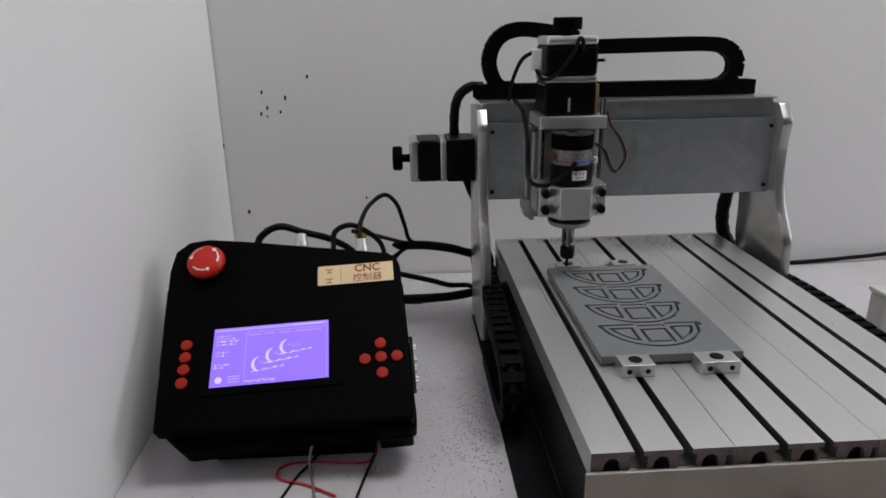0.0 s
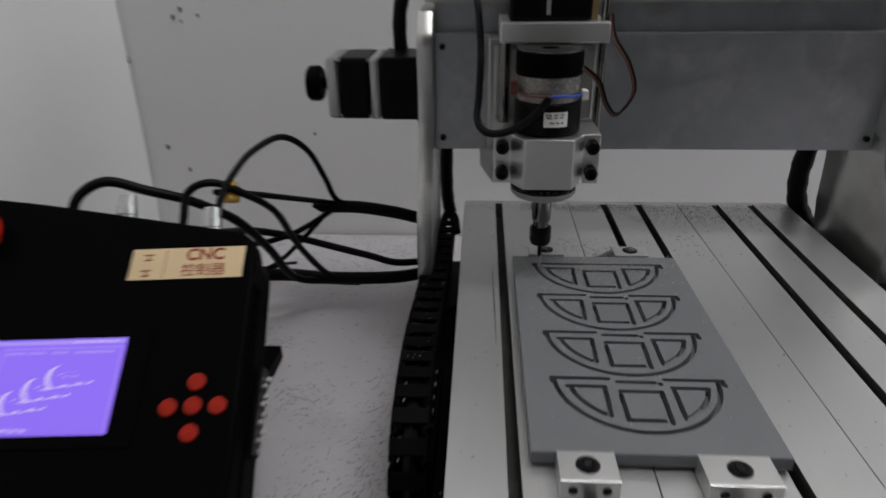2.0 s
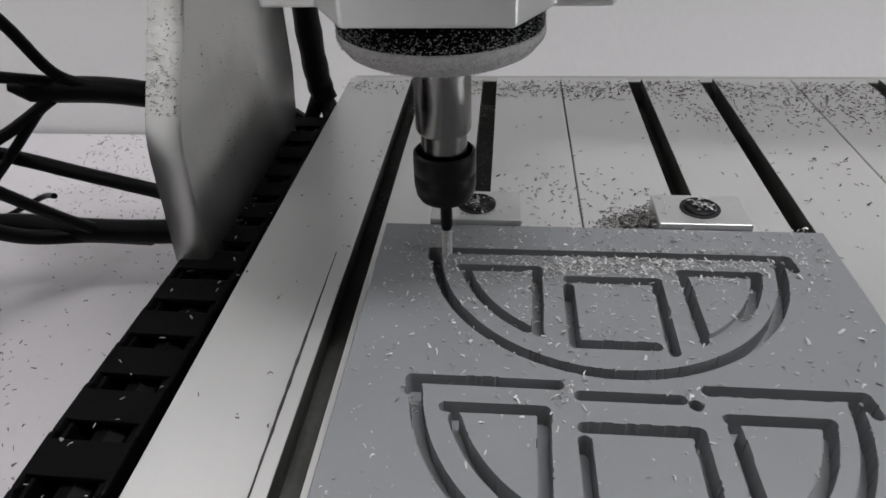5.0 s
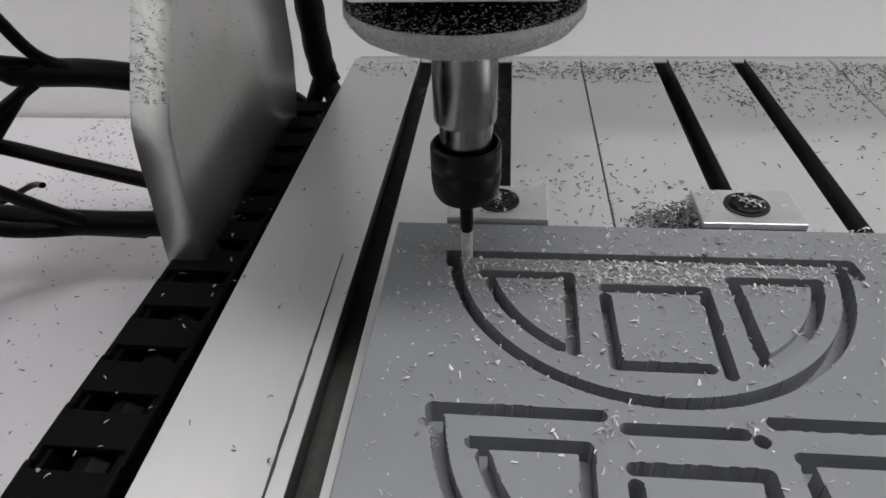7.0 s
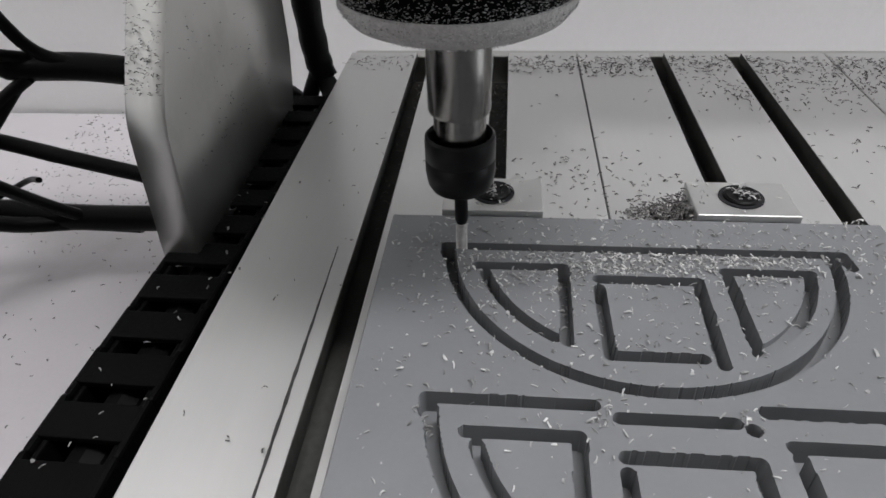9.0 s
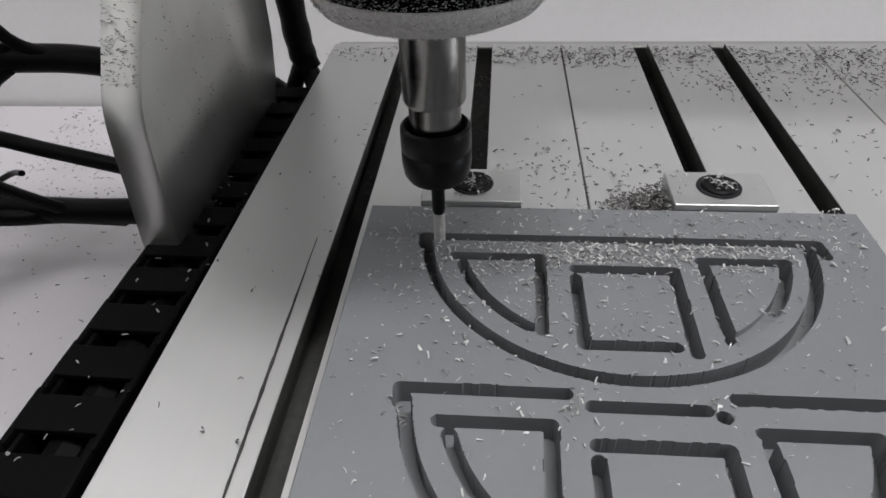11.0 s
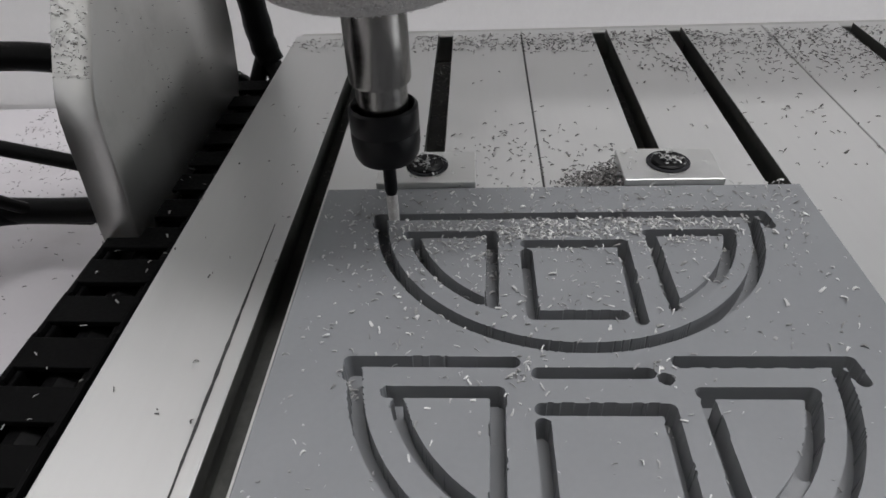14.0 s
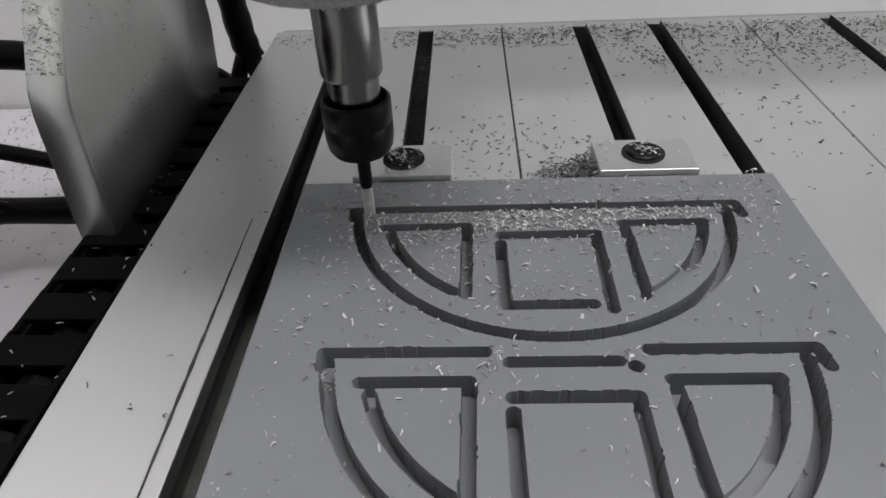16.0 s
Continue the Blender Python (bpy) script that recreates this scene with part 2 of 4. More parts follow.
    r = bmesh.ops.extrude_face_region(bm, geom=[f])
    bmesh.ops.translate(bm, verts=[v for v in r["geom"] if isinstance(v, bmesh.types.BMVert)], vec=(0, 0, h1 - h0))
    bmesh.ops.recalc_face_normals(bm, faces=bm.faces)
    if bevel:
        es = [e for e in bm.edges if e.calc_face_angle(0) > 0.5]
        bmesh.ops.bevel(bm, geom=es, offset=bevel, segments=2, profile=0.5, affect="EDGES")
    if m is not None:
        bmesh.ops.transform(bm, matrix=m, verts=bm.verts)
    return bm


# local (a, b, h) -> world (x = h, y = a, z = b)
SIDE = Matrix(((0, 0, 1, 0), (1, 0, 0, 0), (0, 1, 0, 0), (0, 0, 0, 1)))


def words(text, size, m, mat, parent, name="lettering", bold=0.0):
    """Lettering as a thin mesh on a surface; m places its middle."""
    cu = bpy.data.curves.new(name, "FONT")
    cu.body, cu.size, cu.extrude, cu.align_x, cu.align_y = text, size, 0.0001, "CENTER", "CENTER"
    cu.offset = bold
    tmp = bpy.data.objects.new("lettering_curve", cu)
    me = bpy.data.meshes.new_from_object(tmp)
    bpy.data.objects.remove(tmp)
    bpy.data.curves.remove(cu)
    bm = bmesh.new()
    bm.from_mesh(me)
    bpy.data.meshes.remove(me)
    bmesh.ops.transform(bm, matrix=m, verts=bm.verts)
    return part(name, bm, mat, parent)


# ---- the room ----
DESK = 0.005      # desk top
BED = 0.100       # bed top
WALL_Y = 0.606

tagged(new("floor", mesh_of("floor", B(-0.7, 2.6, -2.8, 0.85, -0.80, -0.75), M_FLOOR)), "unseen plain floor, dark to cut bounced light", "floor", "", "structure")
tagged(new("ceiling", mesh_of("ceiling", B(-0.7, 2.6, -2.8, 0.85, 1.95, 2.0), M_CEIL)), "unseen plain ceiling, greyed to cut bounced light", "ceiling", "", "structure")
tagged(new("wall_north", mesh_of("wall_north", B(-0.55, 2.6, WALL_Y, WALL_Y + 0.15, -0.75, 1.95), M_WALL)), "white painted wall with dark specks behind the machine", "wall", "", "structure")
west = prism([(-0.370, WALL_Y - 0.002), (-0.297, -2.7), (-0.455, -2.7), (-0.545, WALL_Y - 0.002)], -0.75, 1.95)
tagged(new("wall_west", mesh_of("wall_west", west, M_WALL)), "bare white painted side wall", "wall", "", "structure")
# far walls out of view; their dark tone shapes the light
bm = B(-0.5, 2.6, -2.8, -2.65, -0.75, 1.95)
tagged(new("wall_south", mesh_of("wall_south", bm, M_WALL_UNSEEN)), "unseen plain wall, dark grey to cut bounced light", "wall", "", "structure")
bm = bmesh.new()
box(bm, 2.42, 2.57, -2.65, 0.63, -0.75, 0.25)
box(bm, 2.42, 2.57, -2.65, 0.63, 1.65, 1.95)
box(bm, 2.42, 2.57, -2.65, -1.25, 0.25, 1.65)
box(bm, 2.42, 2.57, 0.55, 0.63, 0.25, 1.65)
tagged(new("wall_east", mesh_of("wall_east", bm, M_WALL_UNSEEN)), "unseen plain wall with a window opening, dark grey to cut bounced light", "wall", "", "structure")

# specks of old dirt on the wall
bm = bmesh.new()
rng = random.Random(4)
for x, z, s in ((-0.385, 0.223, 0.005), (-0.291, 0.288, 0.0035), (-0.258, 0.316, 0.003), (-0.323, 0.296, 0.003), (-0.317, 0.274, 0.003),
                (-0.299, 0.268, 0.0028), (-0.358, 0.124, 0.004), (-0.184, 0.140, 0.0025), (-0.336, 0.097, 0.003), (-0.326, 0.266, 0.003), (-0.318, 0.262, 0.002)):
    n = 9
    vs = []
    for k in range(n):
        r = s * rng.uniform(0.55, 0.95)
        vs.append(bm.verts.new((x + 0.014 + r * 0.65 * math.cos(2 * math.pi * k / n), WALL_Y - 0.0007, z - 0.012 + r * 1.3 * math.sin(2 * math.pi * k / n))))
    mid = bm.verts.new((x + 0.014, WALL_Y - 0.0016, z - 0.012))
    for k in range(n):
        bm.faces.new((vs[k], vs[(k + 1) % n], mid))
solo("wall_specks", bm, M_MARK_AND_HOLE, "small dark dirt specks on the white wall", "dirt", "stuff")

# the desk
desk = thing("desk", (0.3, 0.1, -0.75), "white laminate worktop strewn with plastic chips", "desk")
part("desktop", prism([(-0.3685, 0.602), (1.55, 0.602), (1.55, -0.42), (-0.3465, -0.42)], DESK - 0.028, DESK), M_DESK, desk)
part("side_panel", B(-0.165, -0.14, -0.38, 0.58, -0.75, DESK - 0.029), M_DESK, desk)
part("side_panel", B(1.47, 1.495, -0.38, 0.58, -0.75, DESK - 0.029), M_DESK, desk)

# ---- the router ----
router = thing("cnc_router", (0.15, 0.24, DESK), "desktop gantry milling router with slotted aluminium bed", "router")

# three slotted profiles side by side
ALONG = Matrix(((1, 0, 0, 0), (0, 0, 1, 0), (0, 1, 0, 0), (0, 0, 0, 1)))   # local (a, b, h) -> x = a, z = b, y = h
LENGTH = 0.4665
SLOTS = ((0.0355, 0.0685), (0.0330, 0.0643), (0.0345, 0.0665))   # slot middles of each profile


def arch_line(a, w):
    """Outline of one arched chamber round the middle a, from its far foot to its near one."""
    return [(a + w, 0.0808), (a + 0.0060, 0.0872), (a + 0.0052, 0.0916), (a + 0.0030, 0.0945), (a, 0.0955), (a - 0.0030, 0.0945), (a - 0.0052, 0.0916), (a - 0.0060, 0.0872), (a - w, 0.0808)]


ARCHES = ([(0.0998, 0.0808), (0.0998, 0.0938), (0.0950, 0.0938), (0.0945, 0.0808)], arch_line(0.0845, 0.0078), arch_line(0.0515, 0.0088), arch_line(0.0180, 0.0088))
for i in range(3):
    x = 0.1003 * i
    g = 0.00022
    left = 0.0035 if i == 0 else g
    line = [(x + left, 0.0808), (x + left, BED)]
    for c in SLOTS[i]:
        line += [(x + c - 0.0031, BED), (x + c - 0.0031, 0.0962), (x + c - 0.0062, 0.0962), (x + c - 0.0062, 0.0862),
                 (x + c + 0.0062, 0.0862), (x + c + 0.0062, 0.0962), (x + c + 0.0031, 0.0962), (x + c + 0.0031, BED)]
    line += [(x + 0.1003 - g, BED), (x + 0.1003 - g, 0.0808)]
    # arched hollow chambers open below
    for arch in ARCHES:
        line += [(x + a, h) for a, h in arch]
    bm = prism(line, 0.0, LENGTH, ALONG)
    bmesh.ops.recalc_face_normals(bm, faces=bm.faces)
    rims = [e for e in bm.edges if e.calc_length() > 0.4 and all(v.co.z > BED - 0.0001 for v in e.verts)]
    bmesh.ops.bevel(bm, geom=rims, offset=0.0004, segments=2, profile=0.5, affect="EDGES")
    bmesh.ops.triangulate(bm, faces=[f for f in bm.faces if len(f.verts) > 4])
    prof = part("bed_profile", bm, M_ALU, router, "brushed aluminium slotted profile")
    prof.data.materials.append(M_SHADE_BROWN)
    prof.data.materials.append(M_RECESS_SHADE)
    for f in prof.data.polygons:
        # front ends get the browner tone that holds their shade
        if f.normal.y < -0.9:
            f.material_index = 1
        # slot walls take the recess colour, which holds their shade
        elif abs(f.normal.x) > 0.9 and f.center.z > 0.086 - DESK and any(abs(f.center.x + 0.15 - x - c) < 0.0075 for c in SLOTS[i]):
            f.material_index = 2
    # liner added to carry the slot's shade in its colour
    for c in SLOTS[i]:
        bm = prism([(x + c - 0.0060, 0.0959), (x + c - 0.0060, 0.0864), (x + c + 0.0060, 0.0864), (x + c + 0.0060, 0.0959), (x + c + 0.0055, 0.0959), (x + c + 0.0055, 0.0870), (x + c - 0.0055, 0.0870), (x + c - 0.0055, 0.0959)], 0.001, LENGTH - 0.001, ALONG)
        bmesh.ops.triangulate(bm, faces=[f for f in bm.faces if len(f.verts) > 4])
        part("slot_shade_liner", bm, M_RECESS_SHADE, prof, "dark slot channel, grime and shade in its colour")
    # near-black plugs added in the chambers in place of their shade
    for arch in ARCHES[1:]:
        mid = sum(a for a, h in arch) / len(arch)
        part("chamber_shade", prism([(x + mid + (a - mid) * 0.93, 0.0811 + (h - 0.0808) * 0.94) for a, h in arch], 0.004, LENGTH - 0.004, ALONG), M_UNDER_SHADE, prof, "dark plug standing in for shade in the profile's hollow chamber")
    if i == 0:
        # long worn score beside the first slot
        bm = bmesh.new()
        rows = []
        for k in range(41):
            t = k / 40
            y = 0.325 - 0.105 * t
            w = 0.00014 + 0.00034 * math.sin(math.pi * min(1, t * 1.05)) ** 2 * (0.75 + 0.25 * math.sin(k * 2.3))
            cx = 0.0279 + 0.0012 * t + 0.00003 * math.sin(k * 1.3)
            rows.append((bm.verts.new((cx - w, y, BED + 0.00008)), bm.verts.new((cx, y, BED + 0.0002)), bm.verts.new((cx + w, y, BED + 0.00008))))
        for a, b in zip(rows, rows[1:]):
            bm.faces.new((a[0], a[1], b[1], b[0]))
            bm.faces.new((a[1], a[2], b[2], b[1]))
        part("score_mark", bm, M_SCORE, prof, "dark worn score line")

# base frame under the bed
part("front_plate", B(0.0, 0.30, -0.0036, -0.0004, DESK, 0.0866, bevel=0.0008), M_BASE, router, "dull grey-brown steel front plate")
part("rear_plate", B(0.004, 0.30, 0.467, 0.474, DESK, 0.0985, bevel=0.0008), M_ALU_PLATE, router)
part("side_rail", B(0.006, 0.014, 0.0135, 0.4660, DESK, 0.0805, bevel=0.0006), M_UNDER_SHADE, router)
part("side_rail", B(0.286, 0.294, 0.0135, 0.4660, DESK, 0.0805, bevel=0.0006), M_UNDER_SHADE, router)
part("screw_end", T([(0.0, -0.012), (0.0065, -0.012), (0.008, -0.010), (0.008, 0.004)], (0.150, -0.0040, 0.049), (-90, 0, 0), 28), M_SHADE_BROWN, router, "dull brown round leadscrew end", True)
for x in (0.025, 0.275):
    part("cap_screw", T([(0.0, -0.004), (0.003, -0.004), (0.0035, -0.0035), (0.0035, 0.001)], (x, -0.0036, 0.045), (-90, 0, 0), 16), M_DARKSTEEL, router, "", True)
# guide rods under the bed
for x in (0.022, 0.278):
    part("guide_rod", T([(0.006, 0.0), (0.006, 0.452)], (x, 0.0140, 0.050), (-90, 0, 0), 20), M_STEEL, router, "", True)

# gantry side plates
profile = [(0.337, 0.018), (0.3375, 0.090), (0.3388, 0.105), (0.3395, 0.118), (0.3402, 0.124), (0.3416, 0.129), (0.3445, 0.134), (0.351, 0.1435), (0.360, 0.156),
           (0.3670, 0.169), (0.3725, 0.184), (0.3755, 0.199), (0.3768, 0.215), (0.3768, 0.228), (0.3752, 0.245), (0.3735, 0.257), (0.3745, 0.2615), (0.388, 0.2785), (0.453, 0.2785),
           (0.455, 0.20), (0.452, 0.140), (0.4515, 0.110), (0.447, 0.093), (0.440, 0.080), (0.436, 0.018)]
dense = []
for (a0, b0), (a1, b1) in zip(profile, profile[1:] + profile[:1]):
    n = max(1, int(math.hypot(a1 - a0, b1 - b0) / 0.003))
    dense += [(a0 + (a1 - a0) * k / n, b0 + (b1 - b0) * k / n) for k in range(n)]
for x0, x1 in ((-0.0301, -0.0184), (0.3184, 0.3301)):
    part("gantry_side", prism(dense, x0, x1, SIDE, bevel=0.0011), M_ALU_PLATE, router, "curved milled aluminium side plate", True)
# carriage bars under the bed that carry the side plates
part("gantry_foot", B(-0.0182, 0.0055, 0.345, 0.430, 0.020, 0.055, bevel=0.001), M_UNDER_SHADE, router)
part("gantry_foot", B(0.2945, 0.3182, 0.345, 0.430, 0.020, 0.055, bevel=0.001), M_UNDER_SHADE, router)

# cross beam
BEAM = Matrix(((0.96, 0, 0, 0.0041), (0, 1, 0, -0.007), (0, 0, 0.951, 0.0104), (0, 0, 0, 1)))
WARP[0] = BEAM
beam = part("cross_beam", B(-0.0233, 0.3273, 0.396, 0.4005, 0.172, 0.2645, bevel=0.0005), M_BEAM, router, "dull zinc-grey cross beam cover")
part("beam_top_rail", B(-0.0233, 0.3273, 0.408, 0.436, 0.174, 0.2865, bevel=0.0005), M_BEAM, router)
part("beam_lid", B(-0.0300, 0.3270, 0.399, 0.444, 0.2870, 0.2890, bevel=0.0004), M_ALU_PLATE, router)
part("beam_lip", B(-0.0231, 0.3271, 0.4008, 0.4078, 0.172, 0.2640), M_BEAM, router)
for x, z in ((-0.0165, 0.255), (-0.0165, 0.182), (0.3215, 0.255), (0.3215, 0.182)):
    part("cap_screw", T([(0.0, 0.003), (0.0018, 0.003), (0.0024, 0.0025), (0.0024, -0.0005)], (x, 0.396, z), (90, 0, 0), 14), M_DARKSTEEL, beam, "", True)

# stepper motor of the cross axis
zc, yc = 0.2183, 0.4370
xm = part("cross_motor", B(-0.104, -0.0782, yc - 0.0255, yc + 0.0255, zc - 0.0255, zc + 0.0255, bevel=0.003), M_MOTOR, router, "black stepper motor with silver end caps")
part("end_cap", B(-0.1145, -0.1042, yc - 0.0253, yc + 0.0253, zc - 0.0253, zc + 0.0253, bevel=0.003), M_ALU_PLATE, xm, "silver end cap")
part("flange", B(-0.0780, -0.0695, yc - 0.026, yc + 0.026, zc - 0.026, zc + 0.026, bevel=0.003), M_ALU_PLATE, xm, "silver flange")
part("coupling_box", B(-0.0693, -0.0357, yc - 0.026, yc + 0.026, zc - 0.026, zc + 0.026, bevel=0.002), M_MOTOR, xm)
part("hand_knob", T([(0.0, 0.0), (0.013, 0.0), (0.0150, 0.002), (0.0152, 0.010), (0.013, 0.0125), (0.005, 0.0125), (0.005, 0.0215)], (-0.1358, yc, zc), (0, 90, 0), 30), M_BLACK, xm, "round black hand knob", True)
for sy in (-1, 1):
    for sz in (-1, 1):
        part("motor_screw", T([(0.0, 0.0), (0.0022, 0.0), (0.0022, 0.035)], (-0.1115, yc + sy * 0.0228, zc + sz * 0.0228), (0, 90, 0), 10), M_STEEL, xm, "", True)

# ---- Z carriage and spindle ----
SX, SY = 0.0563, 0.313
AX, AY = 0.0615, 0.3145   # where the spindle axis stands
WARP[0] = Matrix.Translation((AX, AY, -0.0045)) @ Matrix.Diagonal((0.96, 0.96, 1, 1)) @ Matrix.Translation((-SX, -SY, 0))
car = part("z_carriage", B(SX - 0.040, SX + 0.044, 0.3660, 0.3895, 0.163, 0.266, bevel=0.001), M_ALU_PLATE, router, "aluminium carriage plate")
part("slide_plate", B(SX - 0.036, SX + 0.036, 0.3455, 0.3560, 0.178, 0.262, bevel=0.001), M_ALU_PLATE, router)
bm = prism([(SX - 0.046, 0.176), (SX - 0.046, 0.186), (SX - 0.036, 0.186), (SX - 0.030, 0.162), (SX - 0.036, 0.162)], 0.3565, 0.3655, Matrix(((1, 0, 0, 0), (0, 0, 1, 0), (0, 1, 0, 0), (0, 0, 0, 1))))
part("corner_bracket", bm, M_ALU_PLATE, router)
top = part("top_bracket", B(SX - 0.0330, SX + 0.0415, 0.328, 0.390, 0.2675, 0.2805, bevel=0.001), M_BRIGHT, router, "bright aluminium top bracket")
for x in (SX - 0.029, SX + 0.0385):
    part("guide_rod", T([(0.0042 if x < SX else 0.0028, 0.0), (0.0042 if x < SX else 0.0028, 0.0872 if x < SX else 0.118)], (x, 0.3365, 0.180), (0, 0, 0), 16), M_STEEL, router, "", True)
part("lead_screw", T([(0.0035, 0.0), (0.0035, 0.100)], (SX + 0.004, 0.3610, 0.166), (0, 0, 0), 16), M_STEEL, router, "", True)

# clamp block round the spindle
q = [(-0.0365, 0.300), (-0.0245, 0.300), (-0.0165, 0.2852), (0.0165, 0.2852), (0.0245, 0.300), (0.0365, 0.300), (0.0365, 0.345), (-0.0365, 0.345)]
bl = part("spindle_clamp", prism([(SX + a, b) for a, b in q], 0.1800, 0.2135, bevel=0.0008), M_BRIGHT, router, "bright milled aluminium spindle clamp")
for x in (-0.0305, 0.0305):
    for z in (0.1885, 0.2060):
        part("socket_screw", T([(0.0022, 0.0035), (0.0028, 0.0072), (0.0040, 0.0075), (0.0046, 0.0065), (0.0046, 0.0)], (SX + x, 0.3000, z), (90, 0, 0), 20), M_DARKSTEEL, bl, "black socket head screw", True)
        # dark disc in place of the shade inside the hex socket
        part("socket", T([(0.0021, 0.0), (0.0021, 0.0002)], (SX + x, 0.2960, z), (90, 0, 0), 6), M_MARK_AND_HOLE, bl)
# slits are dark strips, their shade being only colour
for x in (-0.0365, 0.0365):
    part("clamp_slit", B(SX + x - 0.0003, SX + x + 0.0003, 0.3100, 0.3112, 0.1805, 0.2130), M_MARK_AND_HOLE, bl)

sp = part("spindle_body", T([(0.0215, 0.2136), (0.0228, 0.2150), (0.0228, 0.2340), (0.0218, 0.2352)], (SX, SY, 0), seg=48), M_MOTOR, router, "black spindle motor", True)
part("sleeve", T([(0.0215, 0.2353), (0.0215, 0.2508)], (SX, SY, 0), seg=48), M_CLEAR, sp, "grey-brown middle sleeve", True)
part("cap", T([(0.0222, 0.2509), (0.0226, 0.2520), (0.0226, 0.2655), (0.0215, 0.2665), (0.006, 0.2668)], (SX, SY, 0), seg=48), M_BLACK, sp, "black fan cap", True)
part("cap_rim", T([(0.0219, 0.2660), (0.0221, 0.2668), (0.0205, 0.2673), (0.019, 0.2668)], (SX, SY, 0), seg=48), M_STEEL, sp, "", True)
bm = bmesh.new()
lab = []
for z in (0.2205, 0.2300):
    lab.append([bm.verts.new((SX + 0.02295 * math.sin(a), SY - 0.02295 * math.cos(a), z)) for a in [(-0.18 + k * 0.09) for k in range(9)]])
for k in range(8):
    bm.faces.new((lab[0][k], lab[0][k + 1], lab[1][k + 1], lab[1][k]))
lb = part("label", bm, M_WHITE, sp, "small white paper label")
for z, a0, a1 in ((0.2283, -0.12, 0.44), (0.2265, -0.10, 0.40), (0.2232, 0.0, 0.42)):
    bm = bmesh.new()
    n = 9
    for k in range(n):
        if k in (3, 6):
            continue
        s0, s1 = a0 + (a1 - a0) * k / n, a0 + (a1 - a0) * (k + 0.8) / n
        bm.faces.new([bm.verts.new((SX + 0.02302 * math.sin(s), SY - 0.02302 * math.cos(s), z + dz)) for s, dz in ((s0, -0.0006), (s1, -0.0006), (s1, 0.0006), (s0, 0.0006))])
    part("print_bar", bm, M_MARK_AND_HOLE, lb)

# lower bearing ring, shaft, nut and cutter
ring = part("bearing_ring", T([(0.0226, 0.1799), (0.0232, 0.1797), (0.0232, 0.1735), (0.0225, 0.1722)], (SX, SY, 0), seg=56), M_BLACK, router, "black bearing ring crusted with dust", True)
part("dust_collar", T([(0.0228, 0.1742), (0.0235, 0.1733), (0.0234, 0.1718), (0.0216, 0.1692), (0.0178, 0.1676), (0.0076, 0.1670)], (SX, SY, 0), seg=56), M_FUZZ, ring, "pale packed dust", True)
part("shaft", T([(0.0066, 0.1740), (0.0066, 0.1675), (0.0069, 0.1640), (0.0069, 0.1495), (0.0066, 0.1487), (0.0058, 0.1485), (0.0058, 0.1380)], (SX, SY, 0), seg=40), M_STEEL, router, "turned steel spindle shaft", True)
part("collet_nut", T([(0.0059, 0.1402), (0.0068, 0.1404), (0.0068, 0.1428), (0.0073, 0.1435), (0.0079, 0.1430), (0.0080, 0.1420), (0.0080, 0.1382), (0.00785, 0.1380), (0.00785, 0.1376), (0.0080, 0.1374), (0.0080, 0.1346), (0.0076, 0.1320), (0.0068, 0.1306), (0.0020, 0.1303)], (SX, SY, 0), seg=40), M_DARKSTEEL, router, "black collet nut", True)
bit = part("cutter", T([(0.0016, 0.1310), (0.0016, 0.1215), (0.0013, 0.1205)], (SX, SY, 0), seg=20), M_DARKSTEEL, router, "dark steel cutting bit", True)
part("flute", T([(0.00128, 0.1206), (0.0014, 0.1198), (0.0014, 0.1095), (0.0004, 0.1090)], (SX, SY, 0), seg=16), M_FUZZ, bit, "pale cutting tip", True)

# Z stepper above the bracket
mx, my = SX + 0.001, 0.360
zm = part("z_coupling_box", B(mx - 0.028, mx + 0.028, my - 0.028, my + 0.028, 0.2808, 0.3140, bevel=0.0025), M_MOTOR, router, "black coupling box under the motor")
part("window_slot", B(mx - 0.003, mx - 0.0002, my - 0.0284, my - 0.0278, 0.2850, 0.2990), M_BRIGHT, zm)
zs = part("z_motor", B(mx - 0.028, mx + 0.028, my - 0.028, my + 0.028, 0.3215, 0.3515, bevel=0.003), M_MOTOR, router, "black stepper motor with silver flange and knob")
part("flange", B(mx - 0.0283, mx + 0.0283, my - 0.0283, my + 0.0283, 0.3142, 0.3213, bevel=0.002), M_ALU_PLATE, zs, "silver flange")
part("end_cap", B(mx - 0.0280, mx + 0.0280, my - 0.0280, my + 0.0280, 0.3517, 0.3605, bevel=0.003), M_BRIGHT, zs, "silver end cap")
part("hand_knob", T([(0.005, 0.3606), (0.005, 0.3665), (0.0148, 0.3665), (0.0158, 0.368), (0.0158, 0.3775), (0.0145, 0.3790), (0.0, 0.3790)], (mx, my, 0), seg=30), M_BLACK, zs, "round black hand knob", True)
part("plug", B(mx + 0.0285, mx + 0.0345, my - 0.006, my + 0.004, 0.3300, 0.3420, bevel=0.0006), M_COPPER, zs, "brass-coloured limit plug")
part("white_tag", B(mx - 0.0400, mx - 0.0287, my - 0.010, my - 0.006, 0.3260, 0.3480, bevel=0.0015), M_WHITE, zs, "white cable plug")
part("limit_bracket", B(mx + 0.0283, mx + 0.0330, my - 0.020, my - 0.012, 0.2806, 0.3120, bevel=0.0005), M_COPPER, zs)

# wiring on the carriage
